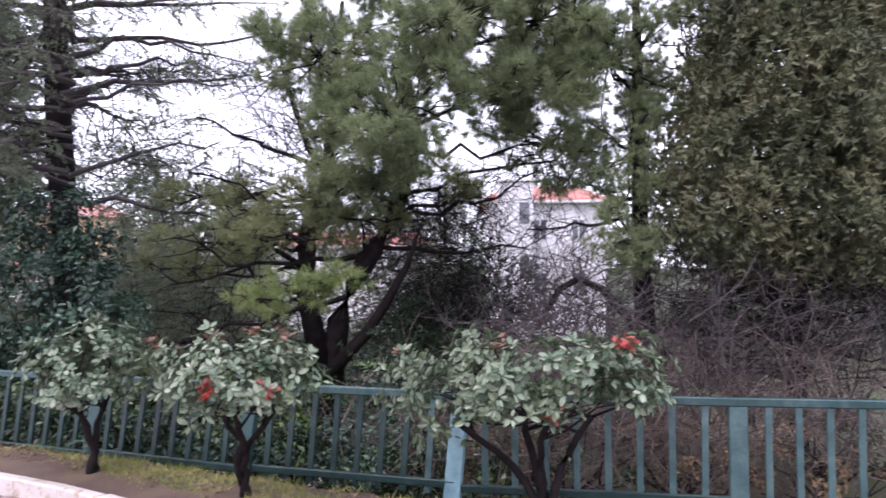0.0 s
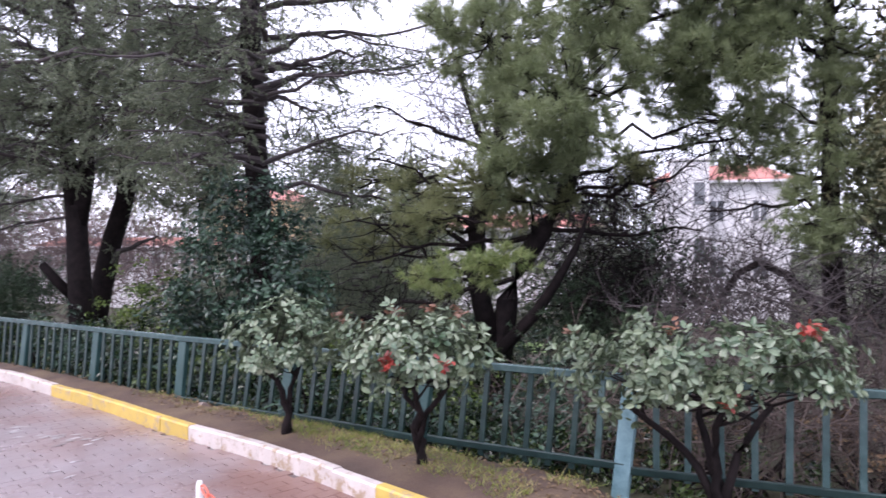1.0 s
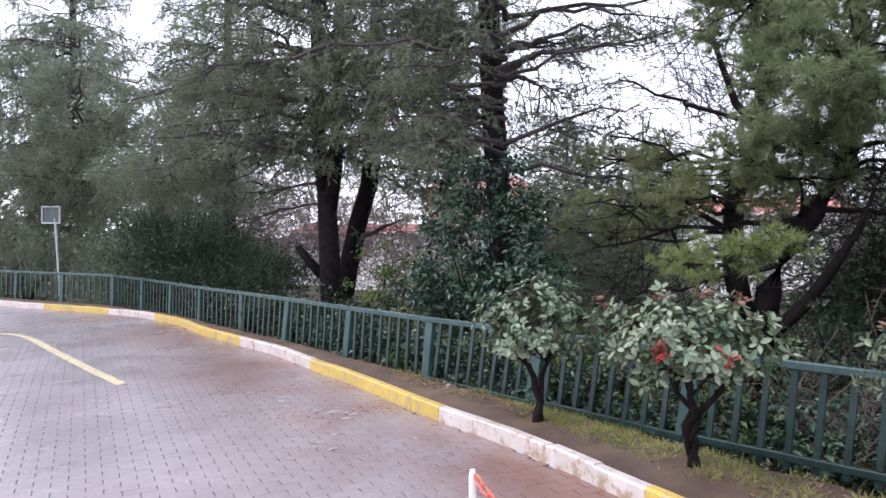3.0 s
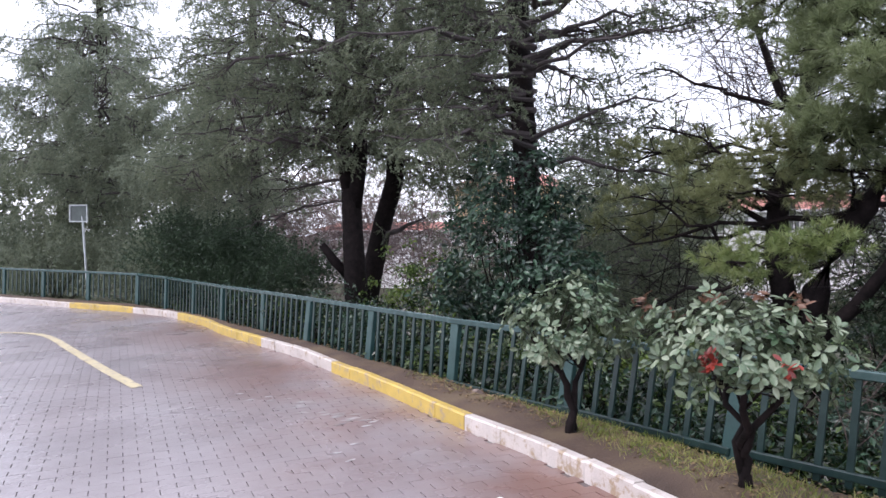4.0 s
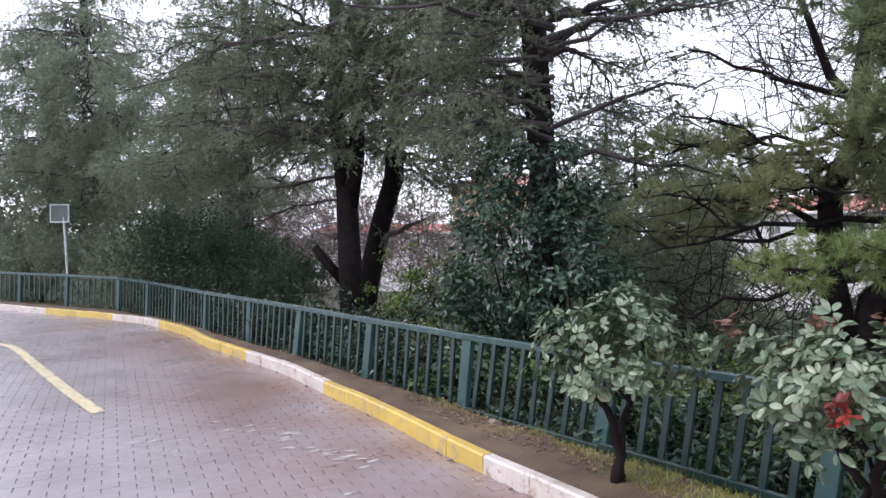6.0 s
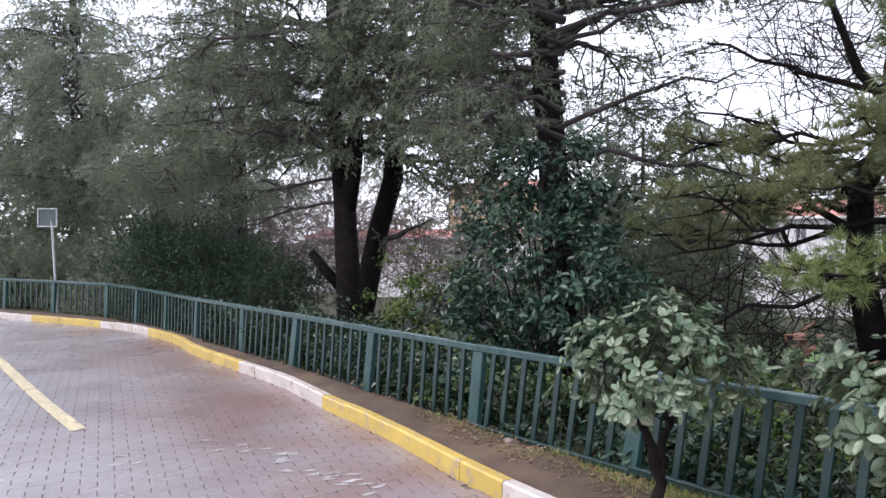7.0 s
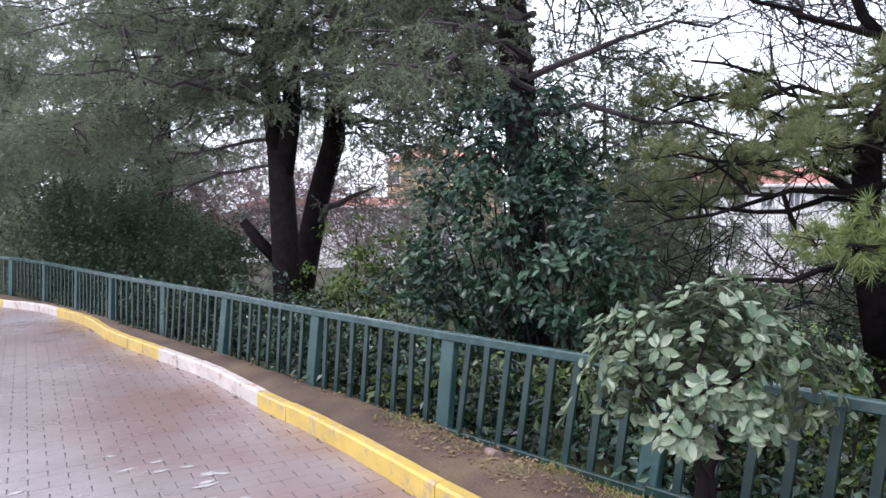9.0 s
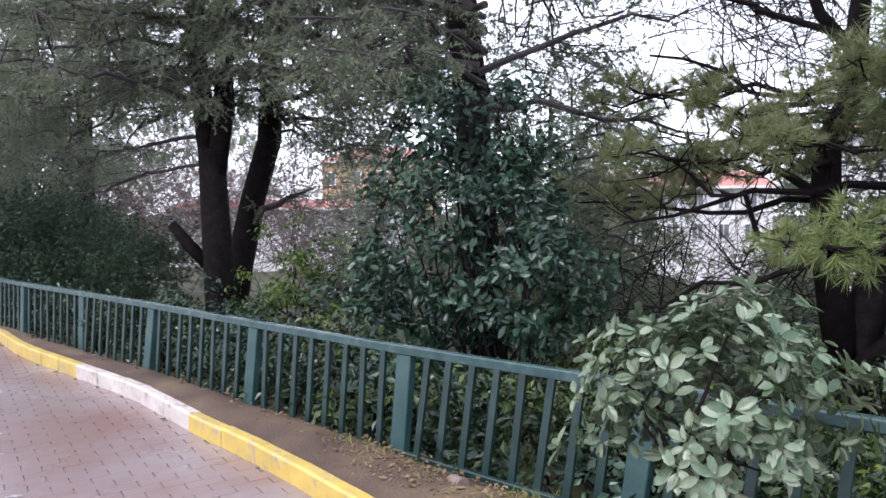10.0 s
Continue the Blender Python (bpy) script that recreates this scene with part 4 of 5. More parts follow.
def pine(base, stems, clumps, boughs, seed, label, tuft=0.18):
    g = rng(seed)
    ob = thing("pine_tree", base, label, "tree", "trees behind the fence")
    for s in stems:
        pts = smooth_line([tuple(q) for q in s], 0.3)
        pts[1:-1, :2] += g.normal(size=(len(pts) - 2, 2)) * 0.014
        part("trunk", Geo().tube(pts[:, :3], pts[:, 3], 10), M_BARK, ob, "dark leaning trunk", smooth=True)
    for foot, end, thick in boughs:
        wood = Geo()
        pts = bent(foot, end, 8, g, 0.03, 0.02)
        wood.tube(pts, np.linspace(thick, 0.012, 8), 6)
        for k in range(14):
            a, d = along_path(pts, g.uniform(0.25, 1))
            wood.tube(bent(a, a + unit(d * 0.5 + g.normal(size=3) * 0.7) * g.uniform(0.3, 0.8), 4, g, 0.05), [0.01, 0.008, 0.005, 0.003], 3)
        part("limb", wood, M_BARK, ob, "bare dark limb")
    crowns = {}
    for c, r, n, mat, foot in clumps:
        c, r = np.array(c), np.array(r)
        wood = Geo()
        if foot is not None:
            wood.tube(bent(foot, c, 7, g, 0.04, 0.03), np.linspace(0.035, 0.012, 7), 5)
        m = max(n // 16, 3)
        knots = ball(m, g) * (g.uniform(0, 1, (m, 1)) ** 0.4)
        near_by = g.integers(0, m, n)
        d = ball(n, g)
        p = c + knots[near_by] * r + d * g.uniform(0.1, 1, (n, 1)) * np.array([0.26, 0.26, 0.17])
        d = unit(d + unit(knots[near_by]) * 0.6)
        way = unit(d * 0.9 + np.array([0, 0, 0.35]) + g.normal(size=(n, 3)) * 0.45)
        for k in range(0, n, 3):
            e = p[k]
            s = c + knots[near_by[k]] * r
            if k < 3 * m:
                hub = c + knots[k // 3] * r
                wood.tube(bent(c, hub, 4, g, 0.06, 0.04), [0.016, 0.013, 0.01, 0.007], 4)
            wood.tube([s, (s + e) / 2 + g.normal(size=3) * 0.02, e], [0.006, 0.005, 0.003], 3)
        part("limb", wood, M_BARK, ob)
        geo = crowns.setdefault(mat.name, (Geo(), mat))[0]
        which = g.integers(0, len(TUFT), n)
        for w, (tv, tf) in enumerate(TUFT):
            i = np.where(which == w)[0]
            geo.scatter(tv, tf, p[i], turns(way[i], g), g.uniform(0.75, 1.25, len(i)) * tuft * (0.78 if mat in (M_LIME, M_OLIVE) else 1.0))
    for geo, mat in crowns.values():
        part("crown", geo, mat, ob, "tufts of long needles")
    return ob


# bent pine behind the shrubs
P = M_PINE
clumps = [
    ((-1.1, 9.5, 3.65), (1.3, 0.95, 0.9), 1050, P, (-1.1, 10.2, 3.0)),
    ((-0.4, 9.6, 4.85), (1.3, 1.0, 0.8), 850, P, (-0.9, 10.0, 4.4)),
    ((-2.1, 9.8, 4.5), (1.0, 0.9, 0.85), 640, P, (-1.0, 10.0, 4.2)),
    ((0.75, 9.8, 4.9), (1.0, 0.9, 0.75), 520, P, (-0.8, 10.0, 4.5)),
    ((-1.2, 9.8, 5.8), (1.8, 1.0, 0.7), 600, P, (-1.0, 10.0, 4.9)),
    ((-3.5, 9.9, 2.05), (0.9, 0.8, 0.13), 130, M_OLIVE, (-2.4, 10.4, 2.0)),
    ((-3.1, 10.2, 2.45), (1.1, 0.8, 0.14), 150, M_OLIVE, (-2.4, 10.4, 2.2)),
    ((-2.5, 9.6, 2.15), (0.9, 0.7, 0.14), 130, M_OLIVE, (-2.4, 10.4, 2.0)),
    ((-2.1, 9.7, 2.65), (0.8, 0.7, 0.16), 120, M_OLIVE, (-2.45, 10.5, 2.4)),
    ((-3.9, 10.6, 2.75), (1.0, 0.7, 0.12), 110, M_OLIVE, (-2.45, 10.5, 2.6)),
    ((-4.5, 11.3, 1.7), (0.9, 0.7, 0.14), 120, M_OLIVE, (-2.4, 10.5, 1.7)),
    ((-1.6, 10.0, 2.35), (0.8, 0.6, 0.16), 130, M_OLIVE, (-1.6, 10.5, 1.9)),
    ((-0.2, 10.3, 2.75), (0.7, 0.5, 0.14), 110, M_OLIVE, (-1.2, 10.4, 2.4)),
    ((0.9, 9.7, 4.1), (0.8, 0.7, 0.6), 330, P, (-0.8, 10.0, 4.4)),
    ((-3.6, 12.3, 2.4), (1.2, 0.8, 0.55), 260, P, (-1.85, 10.5, 2.4)),
    ((-2.5, 8.5, 1.36), (0.42, 0.4, 0.1), 95, M_LIME, (-2.2, 10.3, 1.3)),
    ((-2.05, 8.7, 1.5), (0.5, 0.4, 0.12), 85, M_LIME, (-2.2, 10.3, 1.4)),
    ((-1.75, 8.9, 1.62), (0.4, 0.4, 0.1), 50, M_LIME, (-2.2, 10.3, 1.5)),
    ((-1.7, 9.5, 2.75), (0.8, 0.6, 0.3), 220, P, (-1.2, 10.3, 2.6)),
    ((1.2, 9.6, 4.9), (0.9, 0.8, 0.8), 480, P, (-0.8, 10.0, 4.6)),
    ((0.9, 10.2, 3.35), (0.8, 0.5, 0.4), 260, P, (-0.9, 10.1, 3.3)),
    ((0.4, 9.8, 4.05), (1.0, 0.7, 0.5), 420, P, (-0.9, 10.1, 3.6)),
]
stems = [[(-2.3, 10.75, -0.9, 0.2), (-2.15, 10.7, 0.6, 0.17), (-1.67, 10.5, 1.74, 0.14), (-1.27, 10.45, 2.3, 0.13), (-0.95, 10.2, 3.4, 0.11), (-1.0, 10.0, 5.2, 0.05)],
         [(-2.25, 10.65, 0.2, 0.16), (-2.38, 10.45, 1.1, 0.14), (-2.55, 10.35, 1.85, 0.13), (-2.28, 10.7, 2.5, 0.12), (-2.13, 10.9, 3.1, 0.11), (-2.08, 10.9, 4.0, 0.08), (-2.0, 10.9, 5.6, 0.03)],
         [(-2.15, 10.88, 3.0, 0.065), (-2.36, 10.84, 3.33, 0.058), (-2.6, 10.85, 3.6, 0.05), (-2.85, 10.85, 4.5, 0.03)],
         [(-2.15, 10.4, 0.2, 0.1), (-1.5, 10.2, 0.9, 0.08), (-1.0, 9.95, 1.7, 0.045), (-0.7, 9.8, 2.5, 0.012)]]
boughs = [((-2.5, 10.38, 1.75), (-3.21, 9.97, 2.29), 0.05), ((-2.4, 10.42, 1.3), (-3.66, 9.65, 2.04), 0.04), ((-2.2, 10.8, 2.8), (-4.13, 10.69, 2.80), 0.035), ((-1.6, 10.5, 1.9), (-4.1, 9.8, 1.5), 0.05), ((-1.9, 10.5, 1.3), (-4.0, 9.9, 0.75), 0.045), ((-1.5, 10.5, 2.0), (0.6, 10.2, 1.95), 0.04), ((-2.15, 10.5, 3.1), (-3.9, 10.2, 3.8), 0.04), ((-1.2, 10.4, 2.4), (0.8, 10.2, 3.0), 0.035), ((-1.9, 10.5, 2.5), (-3.9, 9.9, 3.0), 0.03), ((-1.2, 10.4, 2.7), (1.2, 10.3, 3.3), 0.035)]
pine((-2.2, 10.5, -0.7), stems, clumps, boughs, 81, "bent old pine with dark limbs and long-needled tufts")

clumps = [((1.95, 9.8, 3.2), (0.6, 0.7, 0.85), 480, P, (2.1, 10.2, 2.8)), ((1.95, 9.7, 2.05), (0.7, 0.6, 0.5), 380, P, (2.1, 10.1, 1.7)), ((1.7, 10, 4.4), (1.0, 0.9, 1.0), 760, P, (2.0, 10.2, 4.0)), ((2.75, 10, 4.3), (0.8, 0.7, 0.9), 430, P, (2.0, 10.2, 4.0)), ((2.9, 10, 5.6), (1.2, 1.0, 0.9), 420, P, (2.0, 10.2, 4.6)), ((1.2, 10.4, 2.9), (0.5, 0.4, 0.2), 90, P, (2.0, 10.2, 2.6))]
pine((2.1, 10.2, -0.6), [[(2.3, 10.2, -0.8, 0.15), (2.15, 10.2, 1.2, 0.13), (2.0, 10.2, 3.0, 0.1), (2.1, 10.2, 5.5, 0.05)], [(2.2, 10.2, 0.6, 0.06), (1.6, 10.1, 1.4, 0.055), (1.1, 10.0, 1.5, 0.045), (0.7, 9.9, 0.9, 0.03)]], clumps, [((2.1, 10.2, 2.4), (0.6, 10.0, 2.2), 0.03)], 82, "slim pine with arching bare limbs", 0.14)

# thuja with hanging sprays
def thuja(base, height, radius, seed, label, n):
    g = rng(seed)
    ob = thing("thuja_tree", base, label, "tree", "trees behind the fence")
    b = np.array(base)
    part("trunk", Geo().tube([b - [0, 0, 0.2], b + [0, 0, height * 0.95]], [0.13, 0.03], 8), M_BARK, ob, smooth=True)
    z = g.uniform(0.24, 1, n) ** 0.95
    a = g.uniform(0, 2 * math.pi, n)
    lump = np.array([1 + 0.4 * noise.noise((math.cos(q) * 2 + seed, math.sin(q) * 2, h * 6)) for q, h in zip(a, z)])
    r = radius * np.sqrt(g.uniform(0.12, 1, n)) * np.clip(1.15 - 0.75 * z, 0, 1) * lump * np.clip((z - 0.2) / 0.12, 0.4, 1)
    p = b + np.stack([np.cos(a) * r, np.sin(a) * r, z * height], 1)
    way = unit(np.stack([np.cos(a) * 0.5, np.sin(a) * 0.5, np.full(n, -0.55)], 1) + g.normal(size=(n, 3)) * 0.4)
    geo = Geo()
    which = g.integers(0, 2, n)
    for w, (tv, tf) in enumerate(DENSE):
        i = np.where(which == w)[0]
        geo.scatter(tv, tf, p[i], turns(way[i], g), g.uniform(0.3, 0.55, len(i)))
    part("crown", geo, M_THUJA, ob, "hanging brown-green sprays")
    for k in range(30):
        wood = Geo()
        zz = g.uniform(0.05, 0.8) * height
        aa = g.uniform(0, 2 * math.pi)
        s = b + [0, 0, zz]
        wood.tube(bent(s, s + np.array([math.cos(aa), math.sin(aa), 0.1]) * radius * 0.85, 5, g, 0.04), np.linspace(0.03, 0.006, 5), 4)
        part("limb", wood, M_BARK, ob)
    return ob


thuja((3.85, 9.5, -0.4), 8.2, 1.6, 91, "dense thuja with hanging brown-green sprays", 6200)
thuja((5.9, 10.6, -0.5), 7.5, 2.0, 92, "dark thuja behind its neighbour", 2600)


def leafy_shrub(name, base, blobs, mat, size, seed, label, template=CHIP, stems=9, up=0.4):
    """blobs: (centre, radii, leaves)."""
    g = rng(seed)
    ob = thing(name, base, label, "shrub")
    geo, wood = Geo(), Geo()
    for c, r, n in blobs:
        c, r = np.array(c), np.array(r)
        d = ball(n, g)
        m = max(n // 45, 4)
        knots = ball(m, g)
        knots *= (1 + 0.4 * np.array([noise.noise(tuple(q * 2.6 + seed)) for q in knots]))[:, None] * g.uniform(0.35, 1, (m, 1)) ** 0.4
        own = g.integers(0, m, n)
        spread = d * g.uniform(0.05, 1, (n, 1)) ** 0.6 * size * np.array([2.6, 2.6, 1.7])
        p = c + knots[own] * r + spread
        d = unit(unit(knots[own]) + d * 0.8)
        if template is CHIP or template is LEAF:
            geo.scatter(*template, p, facing(unit(d * 0.6 + [0, -0.1, up] + g.normal(size=(n, 3)) * 0.5), unit(d + g.normal(size=(n, 3))), g), g.uniform(0.6, 1.3, n) * size)
        else:
            geo.scatter(*template, p, turns(d * 0.7 + [0, 0, up] + g.normal(size=(n, 3)) * 0.4, g), g.uniform(0.6, 1.3, n) * size)
        for k in range(stems):
            s = np.array([c[0], c[1], base[2]]) + np.r_[g.normal(size=2) * 0.12, 0]
            e = c + ball(1, g)[0] * r * 0.85
            wood.tube(bent(s, e, 5, g, 0.05), np.linspace(0.02, 0.005, 5), 4)
    part("brushwood", wood, M_BARK, ob)["kind"] = "stuff"
    part("crown", geo, mat, ob)
    return ob


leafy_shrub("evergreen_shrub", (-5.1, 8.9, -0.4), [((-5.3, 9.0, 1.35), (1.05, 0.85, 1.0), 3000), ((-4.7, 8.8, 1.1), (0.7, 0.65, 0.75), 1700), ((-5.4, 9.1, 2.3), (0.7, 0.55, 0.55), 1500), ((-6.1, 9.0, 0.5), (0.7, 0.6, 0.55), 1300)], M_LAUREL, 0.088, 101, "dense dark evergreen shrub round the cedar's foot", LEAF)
leafy_shrub("yew_shrub", (-15.2, 13.0, -0.6), [((-16.6, 13.0, 0.85), (1.5, 1.0, 1.0), 1800), ((-15.0, 12.9, 0.7), (1.4, 1.0, 0.85), 1500), ((-13.6, 12.7, 0.4), (1.2, 0.9, 0.75), 1200), ((-17.4, 13.1, 1.3), (0.7, 0.7, 0.6), 500)], M_YEW, 0.3, 102, "dark green yew thicket behind the fence", DENSE[0])
for k, (x, y, h) in enumerate([(-19.8, 14.6, 1.0), (-22.5, 16.2, 1.3), (-25.8, 14.4, 1.4), (-28.5, 15.0, 1.6), (-31.5, 14.0, 1.7), (-19.0, 14.5, 1.2)]):
    leafy_shrub("conifer_shrub", (x, y, -0.7), [((x, y, h * 0.35), (1.7, 1.0, h * 0.9), 620)], M_HAZE, 0.5, 160 + k, "soft pale green conifer shrub behind the fence", DENSE[k % 2])
for k, (x, y) in enumerate([(0.8, 7.0), (1.9, 7.3), (3.0, 7.0), (4.2, 7.3), (2.4, 8.2), (0.4, 7.8), (3.6, 8.3)]):
    z = float(ground_z(x, y)[0])
    leafy_shrub("withered_bush", (x, y, z - 0.05), [((x, y, z + 0.3), (0.75, 0.55, 0.42), 620)], M_LITTER if k % 3 else M_HEDGE, 0.06, 180 + k, "withered brown bush tangled behind the fence", stems=16)
g = rng(77)
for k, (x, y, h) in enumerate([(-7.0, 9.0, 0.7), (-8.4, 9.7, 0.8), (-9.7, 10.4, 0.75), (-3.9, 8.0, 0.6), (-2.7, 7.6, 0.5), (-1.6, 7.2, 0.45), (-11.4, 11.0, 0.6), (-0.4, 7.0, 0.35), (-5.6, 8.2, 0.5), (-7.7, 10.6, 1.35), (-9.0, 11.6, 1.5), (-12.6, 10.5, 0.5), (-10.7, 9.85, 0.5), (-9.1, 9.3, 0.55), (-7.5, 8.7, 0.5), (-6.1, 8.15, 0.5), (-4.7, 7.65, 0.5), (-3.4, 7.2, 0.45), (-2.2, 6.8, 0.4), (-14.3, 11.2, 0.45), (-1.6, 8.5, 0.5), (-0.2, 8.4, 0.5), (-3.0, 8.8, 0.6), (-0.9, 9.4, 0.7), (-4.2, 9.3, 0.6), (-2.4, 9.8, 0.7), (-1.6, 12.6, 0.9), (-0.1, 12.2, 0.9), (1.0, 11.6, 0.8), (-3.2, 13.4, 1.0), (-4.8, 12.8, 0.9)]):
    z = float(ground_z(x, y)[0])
    leafy_shrub("undergrowth_shrub", (x, y, z - 0.05), [((x, y, z + h * 0.55), (0.85, 0.6, h * 0.75), 1250), ((x + 0.5, y - 0.4, z + h * 0.35), (0.6, 0.4, h * 0.55), 520)], M_SUNLIT if k in (9, 10, 22, 24) else M_LAUREL if k % 3 == 2 else M_HEDGE, 0.075, 110 + k, "low tangle of glossy green undergrowth behind the fence")


def bramble(name, base, centre, radii, n, size, mat, seed, label, flat=1.0, kind="", twig=TWIG):
    g = rng(seed)
    d = ball(n, g)
    p = np.array(centre) + d * np.array(radii) * (g.uniform(0, 1, n) ** 0.5)[:, None]
    way = ball(n, g) * [1, 1, flat] + [0, 0, 0.3]
    geo = Geo()
    which = g.integers(0, 3, n)
    for w in range(3):
        i = np.where(which == w)[0]
        geo.scatter(*twig[w], p[i], turns(way[i], g), g.uniform(0.6, 1.3, len(i)) * size)
    ob = part(name, geo, mat)
    return tagged(ob, label, "thicket", kind=kind or "stuff")


bramble("bare_brush", (2, 7, 0), (1.6, 7.3, 0.15), (3.4, 1.5, 0.65), 900, 0.7, M_DEAD, 121, "tangle of dead brown twigs below the fence")
bramble("bare_brush", (2, 8, 0), (2.3, 8.8, 0.6), (3.0, 1.2, 1.0), 620, 0.9, M_TWIG, 122, "bare grey saplings and twigs under the trees")
# dark conifer and black twigs stand in for deep shadow under the pine
leafy_shrub("shade_fill_conifer", (-0.2, 11.0, -0.6), [((-0.2, 11.0, 0.8), (1.05, 0.7, 0.85), 700), ((-0.9, 10.9, 0.4), (0.7, 0.6, 0.6), 350)], M_YEW, 0.3, 123, "dark low conifer mass filling the shade under the pine", DENSE[1])
bramble("bare_brush", (-0.2, 10.8, 1), (-0.3, 10.8, 1.1), (1.0, 0.5, 0.65), 420, 0.7, M_BARK, 128, "black twig tangle filling the shade under the pine")
bramble("bare_brush", (-1.6, 11, 1), (-1.3, 11.3, 2.2), (1.4, 0.6, 0.9), 260, 0.8, M_TWIG, 129, "dead grey twigs below the pine's crown")
# another dark conifer mass, added where the thujas' shade lies
leafy_shrub("shade_fill_conifer", (4.2, 10.9, -0.6), [((3.7, 10.9, 0.9), (0.9, 0.6, 1.0), 420), ((5.0, 10.8, 1.1), (1.1, 0.7, 1.2), 520)], M_YEW, 0.3, 117, "dark conifer mass in the shade of the thujas", DENSE[0])
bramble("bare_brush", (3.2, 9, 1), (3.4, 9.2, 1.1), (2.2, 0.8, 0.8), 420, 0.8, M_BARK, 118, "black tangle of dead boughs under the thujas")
bramble("bare_brush", (1, 10, 1), (1.1, 10.4, 1.3), (0.9, 0.6, 0.9), 230, 0.8, M_TWIG, 119, "bare grey saplings before the white building")
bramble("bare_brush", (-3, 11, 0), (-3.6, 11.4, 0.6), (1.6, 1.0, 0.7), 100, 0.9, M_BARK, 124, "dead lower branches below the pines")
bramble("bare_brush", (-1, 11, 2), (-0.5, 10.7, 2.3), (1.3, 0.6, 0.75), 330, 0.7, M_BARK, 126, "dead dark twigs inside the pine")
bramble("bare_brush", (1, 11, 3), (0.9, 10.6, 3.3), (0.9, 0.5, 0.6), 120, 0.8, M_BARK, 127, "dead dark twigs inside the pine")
bramble("bare_brush", (-3, 14, 2), (-2.9, 12.6, 4.1), (1.5, 1.1, 1.7), 230, 1.2, M_TWIG, 125, "bare twiggy crown against the sky")
for k, (x, y, rx, rz, n) in enumerate([(-24, 26, 6, 2.6, 420), (-17, 24, 4, 2.1, 240), (-30, 30, 7, 3.6, 420), (-12, 26, 4, 1.4, 130), (-6, 31, 5, 1.0, 120)]):
    bramble("bare_thicket", (x, y, -1.5), (x, y, -1.2 + rz), (rx, 2.5, rz), n, 2.2, M_BROWN, 130 + k, "leafless brown thicket in the distance", twig=FAR_TWIG)

# far conifers
for k, (x, y, h, r) in enumerate([(-8.0, 25, 7.6, 2.0), (-9.4, 29, 8.2, 2.1), (-11.5, 27, 8.0, 2.2), (-14, 30, 8.5, 2.4), (-9.6, 22, 6.4, 1.7), (-13.5, 23, 7.5, 2.0), (-17.5, 27, 8.5, 2.4), (-1.8, 33, 7.4, 1.8)]):
    z = float(ground_z(x, y)[0])
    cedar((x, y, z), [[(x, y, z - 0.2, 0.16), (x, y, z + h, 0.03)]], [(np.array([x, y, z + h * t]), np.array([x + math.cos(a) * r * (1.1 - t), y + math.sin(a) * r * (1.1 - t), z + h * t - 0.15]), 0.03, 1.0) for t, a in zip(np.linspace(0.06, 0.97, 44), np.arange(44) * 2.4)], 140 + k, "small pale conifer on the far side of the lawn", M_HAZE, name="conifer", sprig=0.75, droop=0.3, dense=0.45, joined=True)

# young conifers just below the cedars
for k, (x, y, top, r) in enumerate([(-6.3, 15.2, 3.7, 1.5), (-5.1, 13.7, 4.1, 1.3), (-7.9, 17.0, 4.6, 1.7), (-1.9, 14.6, 4.1, 1.6), (-0.75, 15.6, 3.3, 1.3), (-5.6, 18.5, 4.4, 1.7)]):
    z = float(ground_z(x, y)[0])
    h = top - z
    cedar((x, y, z), [[(x, y, z - 0.2, 0.11), (x, y, top, 0.02)]], [(np.array([x, y, z + h * t]), np.array([x + math.cos(a) * r * (1.25 - t), y + math.sin(a) * r * (1.25 - t), z + h * t - 0.2]), 0.022, 1.0) for t, a in zip(np.linspace(0.12, 0.97, 44), np.arange(44) * 2.4 + k)], 180 + k, "young dark green conifer below the cedars", M_CEDAR, name="conifer", sprig=0.5, droop=0.35, dense=0.7, joined=True)

# dense far wood that closes the view
for k, (x, y, rx, rz) in enumerate([(-52, 34, 9, 6), (-44, 48, 9, 7), (-62, 20, 8, 7), (-60, 5, 8, 7), (-46, 23, 7, 4.5), (-41, 31, 7, 4.5), (16, 34, 8, 6), (26, 24, 7, 7), (12, 52, 9, 6), (-22, 62, 14, 4), (-2, 66, 14, 4)]):
    g = rng(150 + k)
    n = 900
    d = ball(n, g)
    lump = np.array([1 + 0.5 * noise.noise(tuple(q * 3 + k)) for q in d])
    p = np.array([x, y, -2 + rz * 0.9]) + d * np.array([rx, 4, rz]) * (lump * g.uniform(0.4, 1, n) ** 0.4)[:, None]
    geo = Geo().scatter(*DENSE[k % 2], p, turns(d + [0, 0, 0.2] + g.normal(size=(n, 3)) * 0.5, g), g.uniform(0.9, 1.7, n))
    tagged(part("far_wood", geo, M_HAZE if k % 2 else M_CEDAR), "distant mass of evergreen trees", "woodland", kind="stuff")

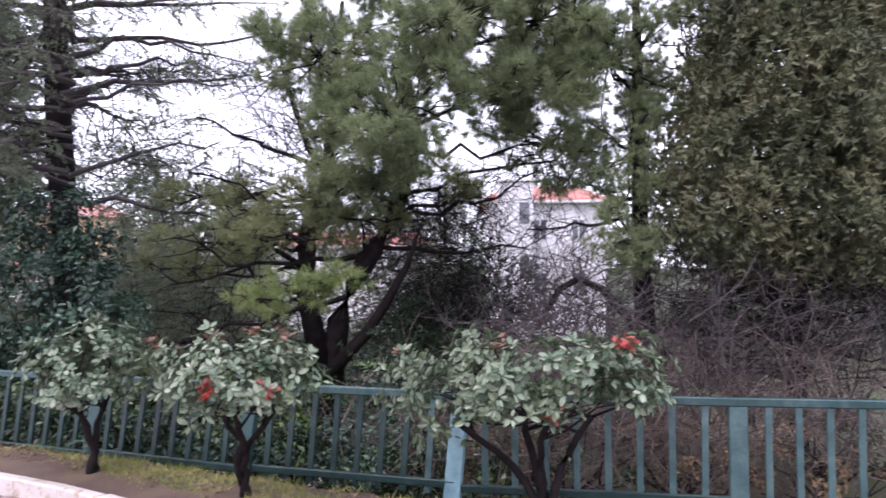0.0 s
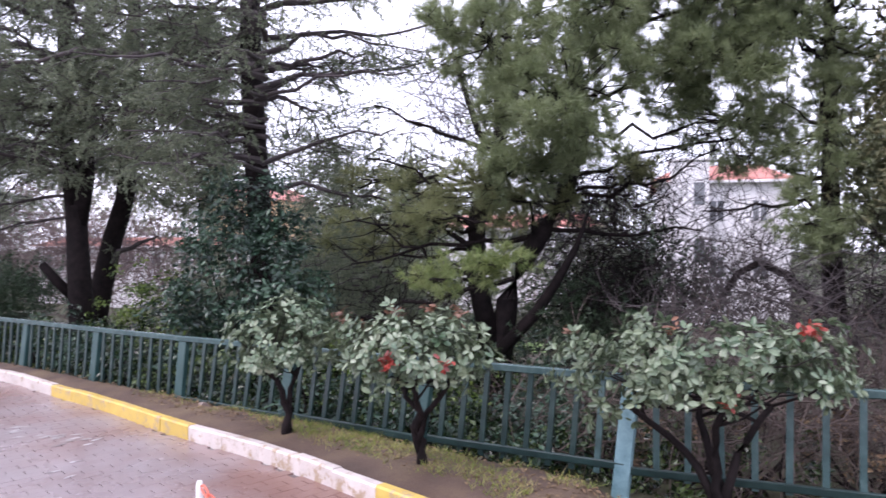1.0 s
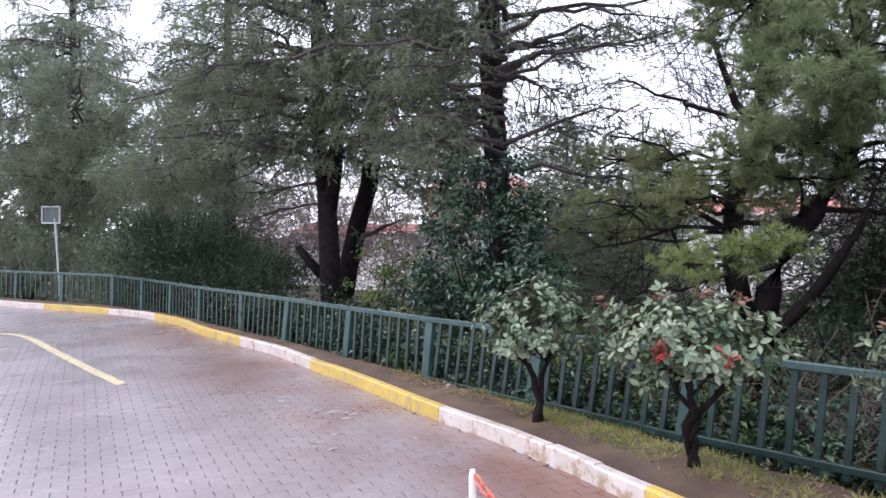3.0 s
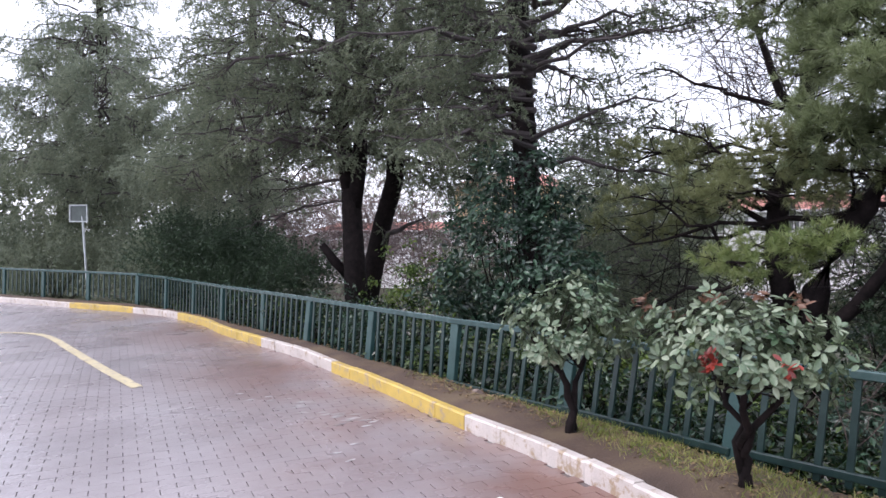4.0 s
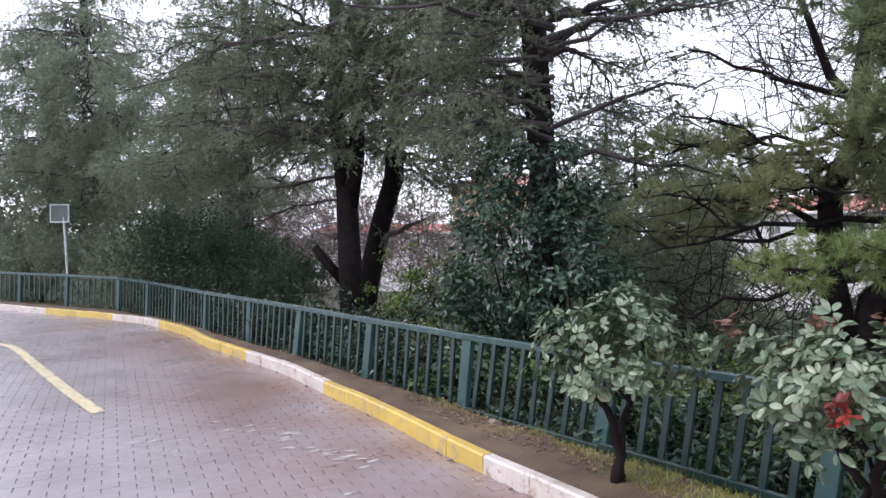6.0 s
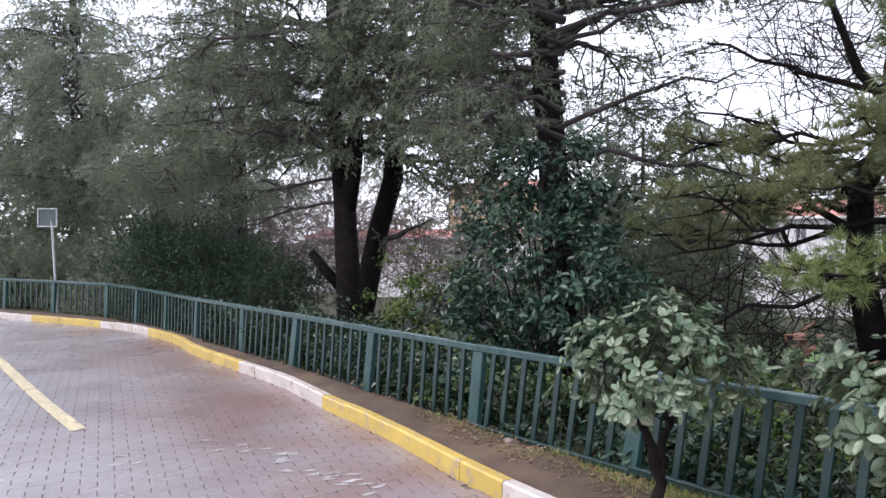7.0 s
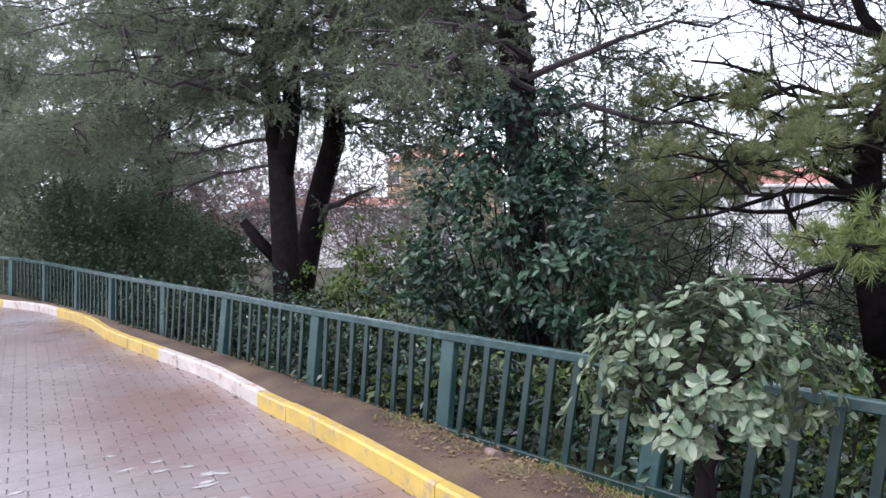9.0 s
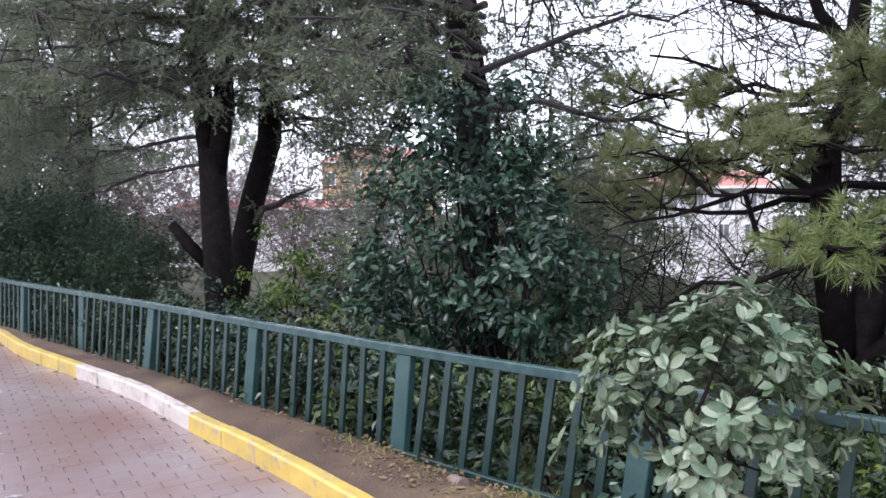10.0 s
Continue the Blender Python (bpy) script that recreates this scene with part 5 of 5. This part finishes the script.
# ---- buildings ----
def building(label, x0, x1, y0, deep, z0, z1, roof, rows, wall, gap=1.6, pane=(0.7, 1.0)):
    ob = thing("building", ((x0 + x1) / 2, y0, z0), label, "building", "buildings beyond the lawn")
    part("wall", Geo().box(pose((x0 + x1) / 2, y0 + deep / 2, (z0 + z1) / 2), x1 - x0, deep, z1 - z0), wall, ob)
    e = 0.35
    v = [(x0 - e, y0 - e, z1), (x1 + e, y0 - e, z1), (x1 + e, y0 + deep + e, z1), (x0 - e, y0 + deep + e, z1), (x0 + roof * 1.2, y0 + roof * 2.2, z1 + roof), (x1 - roof * 1.2, y0 + roof * 2.2, z1 + roof), (x1 - roof * 1.2, y0 + deep - roof, z1 + roof), (x0 + roof * 1.2, y0 + deep - roof, z1 + roof)]
    f = [(0, 1, 5), (0, 5, 4), (1, 2, 6), (1, 6, 5), (2, 3, 7), (2, 7, 6), (3, 0, 4), (3, 4, 7), (4, 5, 6), (4, 6, 7), (0, 2, 1), (0, 3, 2)]
    part("roof", Geo().add(v, f), M_ROOF, ob, "red tiled roof")
    part("eave", Geo().box(pose((x0 + x1) / 2, y0 - 0.2, z1 - 0.06), x1 - x0 + 0.8, 0.4, 0.14, 0.02), M_WALL, ob)
    for zc in rows:
        for x in np.arange(x0 + 0.9, x1 - 0.6, gap):
            win = part("window", Geo().box(pose(x, y0 - 0.01, zc), pane[0] + 0.14, 0.1, pane[1] + 0.14, 0.02), M_WALL, ob)
            for s in (-0.25, 0.25):
                part("pane", Geo().box(pose(x + s * pane[0], y0 - 0.066, zc), pane[0] * 0.42, 0.02, pane[1]), M_GLASS, win)
    return ob


building("white two-storey building with a red tiled roof", 0.2, 6.5, 40, 9, -3.5, 5.1, 1.0, (3.6, 0.8), M_WALL, 2.0)
tower = thing("stair_tower", (1.75, 39.2, -3.5), "white rendered stair tower in front of the building", "building", "buildings beyond the lawn")
part("wall", Geo().box(pose(1.75, 39.3, 1.3), 1.8, 1.3, 9.4, 0.05), M_WALL, tower)
part("coping", Geo().box(pose(1.75, 39.3, 6.06), 2.0, 1.5, 0.12, 0.02), M_WALL, tower)
for zc in (4.4, 1.6):
    part("window", Geo().box(pose(2.2, 38.64, zc), 0.5, 0.06, 1.1, 0.01), M_GLASS, tower)
building("long white building with a red tiled roof", -14, -3.0, 45, 9, -3.5, 2.95, 0.9, (2.2, 0.6), M_WALL, 1.3, (0.55, 0.75))
building("pale low building among bare trees", -42, -27, 44, 8, -3.5, 1.9, 0.6, (0.9,), M_WALL, 2.2)
building("ochre house behind the cedars", -37, -30, 56, 8, -3.5, 5.8, 1.2, (4.4, 1.5), M_TAN, 2.4)

# ---- sign ----
sign = thing("road_sign", (-22.75, 13.5, -0.2), "small rectangular sign on a thin grey metal pole, its back seen", "sign")
part("pole", Geo().tube([(-22.6, 13.5, -0.4), (-22.9, 13.5, 2.55)], 0.035, 8), M_METAL, sign)
part("panel", Geo().box(pose(-22.95, 13.45, 2.28, 0, 0, 20), 0.62, 0.03, 0.5, 0.01), M_SIGNFACE, sign)
frame_geo = Geo()
for dz in (-0.25, 0.25):
    frame_geo.box(pose(-22.95, 13.43, 2.28 + dz, 0, 0, 20), 0.66, 0.05, 0.04, 0.006)
for dx in (-0.31, 0.31):
    frame_geo.box(pose(-22.95 + dx * 0.94, 13.43 + dx * 0.34, 2.28, 0, 90, 20), 0.5, 0.05, 0.04, 0.006)
part("frame", frame_geo, M_METAL, sign)

# ---- pavers ----
YAW = radians(147.6)
ca, sa = math.cos(YAW), math.sin(YAW)
PL, PW = 0.22, 0.105
uu, vv = np.meshgrid(np.arange(-60, 270), np.arange(-90, 90), indexing="ij")
pu = uu.ravel() * PW
pv = (vv.ravel() + 0.5 * (uu.ravel() % 2)) * PL
px, py = pu * ca - pv * sa, pu * sa + pv * ca
keep = (px > -25) & (px < 1.5) & (py > 0.2) & (py < 11)
px, py = px[keep], py[keep]
d, _ = off_kerb(px, py)
keep = (d < 0.03) & (d > -7.5)
px, py, d = px[keep], py[keep], d[keep]
pz = road_z(px, py)
g = rng(200)
lx, lw, ch = PL / 2 - 0.0035, PW / 2 - 0.0008, 0.0012
pv8 = np.array([(-lw, -lx, -0.03), (lw, -lx, -0.03), (lw, lx, -0.03), (-lw, lx, -0.03), (-lw, -lx, -ch), (lw, -lx, -ch), (lw, lx, -ch), (-lw, lx, -ch), (-lw + ch, -lx + ch, 0), (lw - ch, -lx + ch, 0), (lw - ch, lx - ch, 0), (-lw + ch, lx - ch, 0)], float)
pf = []
for a in (0, 4):
    for k in range(4):
        i, j = a + k, a + (k + 1) % 4
        pf += [(i, j, j + 4), (i, j + 4, i + 4)]
pf += [(8, 9, 10), (8, 10, 11)]
pf = np.array(pf)
rot = np.array([[ca, -sa, 0], [sa, ca, 0], [0, 0, 1]])
near = np.argsort(np.hypot(px + 5.0, py - 4.4))[:300]
rest = np.setdiff1d(np.arange(len(px)), near)
rz = np.broadcast_to(rot, (len(px), 3, 3)).copy()
h = 0.1
slope_x = (road_z(px + h * ca, py + h * sa) - road_z(px - h * ca, py - h * sa)) / (2 * h)
slope_y = (road_z(px - h * sa, py + h * ca) - road_z(px + h * sa, py - h * ca)) / (2 * h)
rz[:, 2, 0] = slope_x + g.normal(size=len(px)) * 0.005
rz[:, 2, 1] = slope_y + g.normal(size=len(px)) * 0.004
ax, ay = unit(rz[:, :, 0]), rz[:, :, 1]
az = unit(np.cross(ax, ay))
rz = np.stack([ax, np.cross(az, ax), az], -1)
dz = g.normal(size=len(px)) * 0.0005
M_PAVERJ = M_PAVER.copy()
M_PAVERJ.name = "wet_paver_field"
nt = M_PAVERJ.node_tree
old = [n for n in nt.nodes if n.type == "OBJECT_INFO"][0]
to = old.outputs["Random"].links[0].to_socket
nt.links.new([n for n in nt.nodes if n.type == "NEW_GEOMETRY"][0].outputs["Random Per Island"], to)
field = part("paver_field", Geo().scatter(pv8, pf, np.stack([px, py, pz + dz], 1)[rest], rz[rest], 1.0), M_PAVERJ, road)
field["kind"] = "stuff"
far = sheet("far_paving", bx, by, lambda x, y: road_z(x, y) - 0.002, M_PAVERJ, lambda x, y: (off_kerb(x, y)[0] < 0.02) & ((x < -24.9) | (x > 1.4) | (y < 0.3) | (off_kerb(x, y)[0] < -7.3)))
tagged(far, "wet brick paving further along the road", "road", kind="structure")
PAVER = Geo().add(pv8, pf).mesh("paver", M_PAVER)
for i in near:
    ob = new("paver", PAVER)
    ob.parent = road
    m = np.eye(4)
    m[:3, :3] = rz[i]
    m[:3, 3] = (px[i], py[i], pz[i] + dz[i])
    ob.matrix_basis = Matrix(m.tolist())
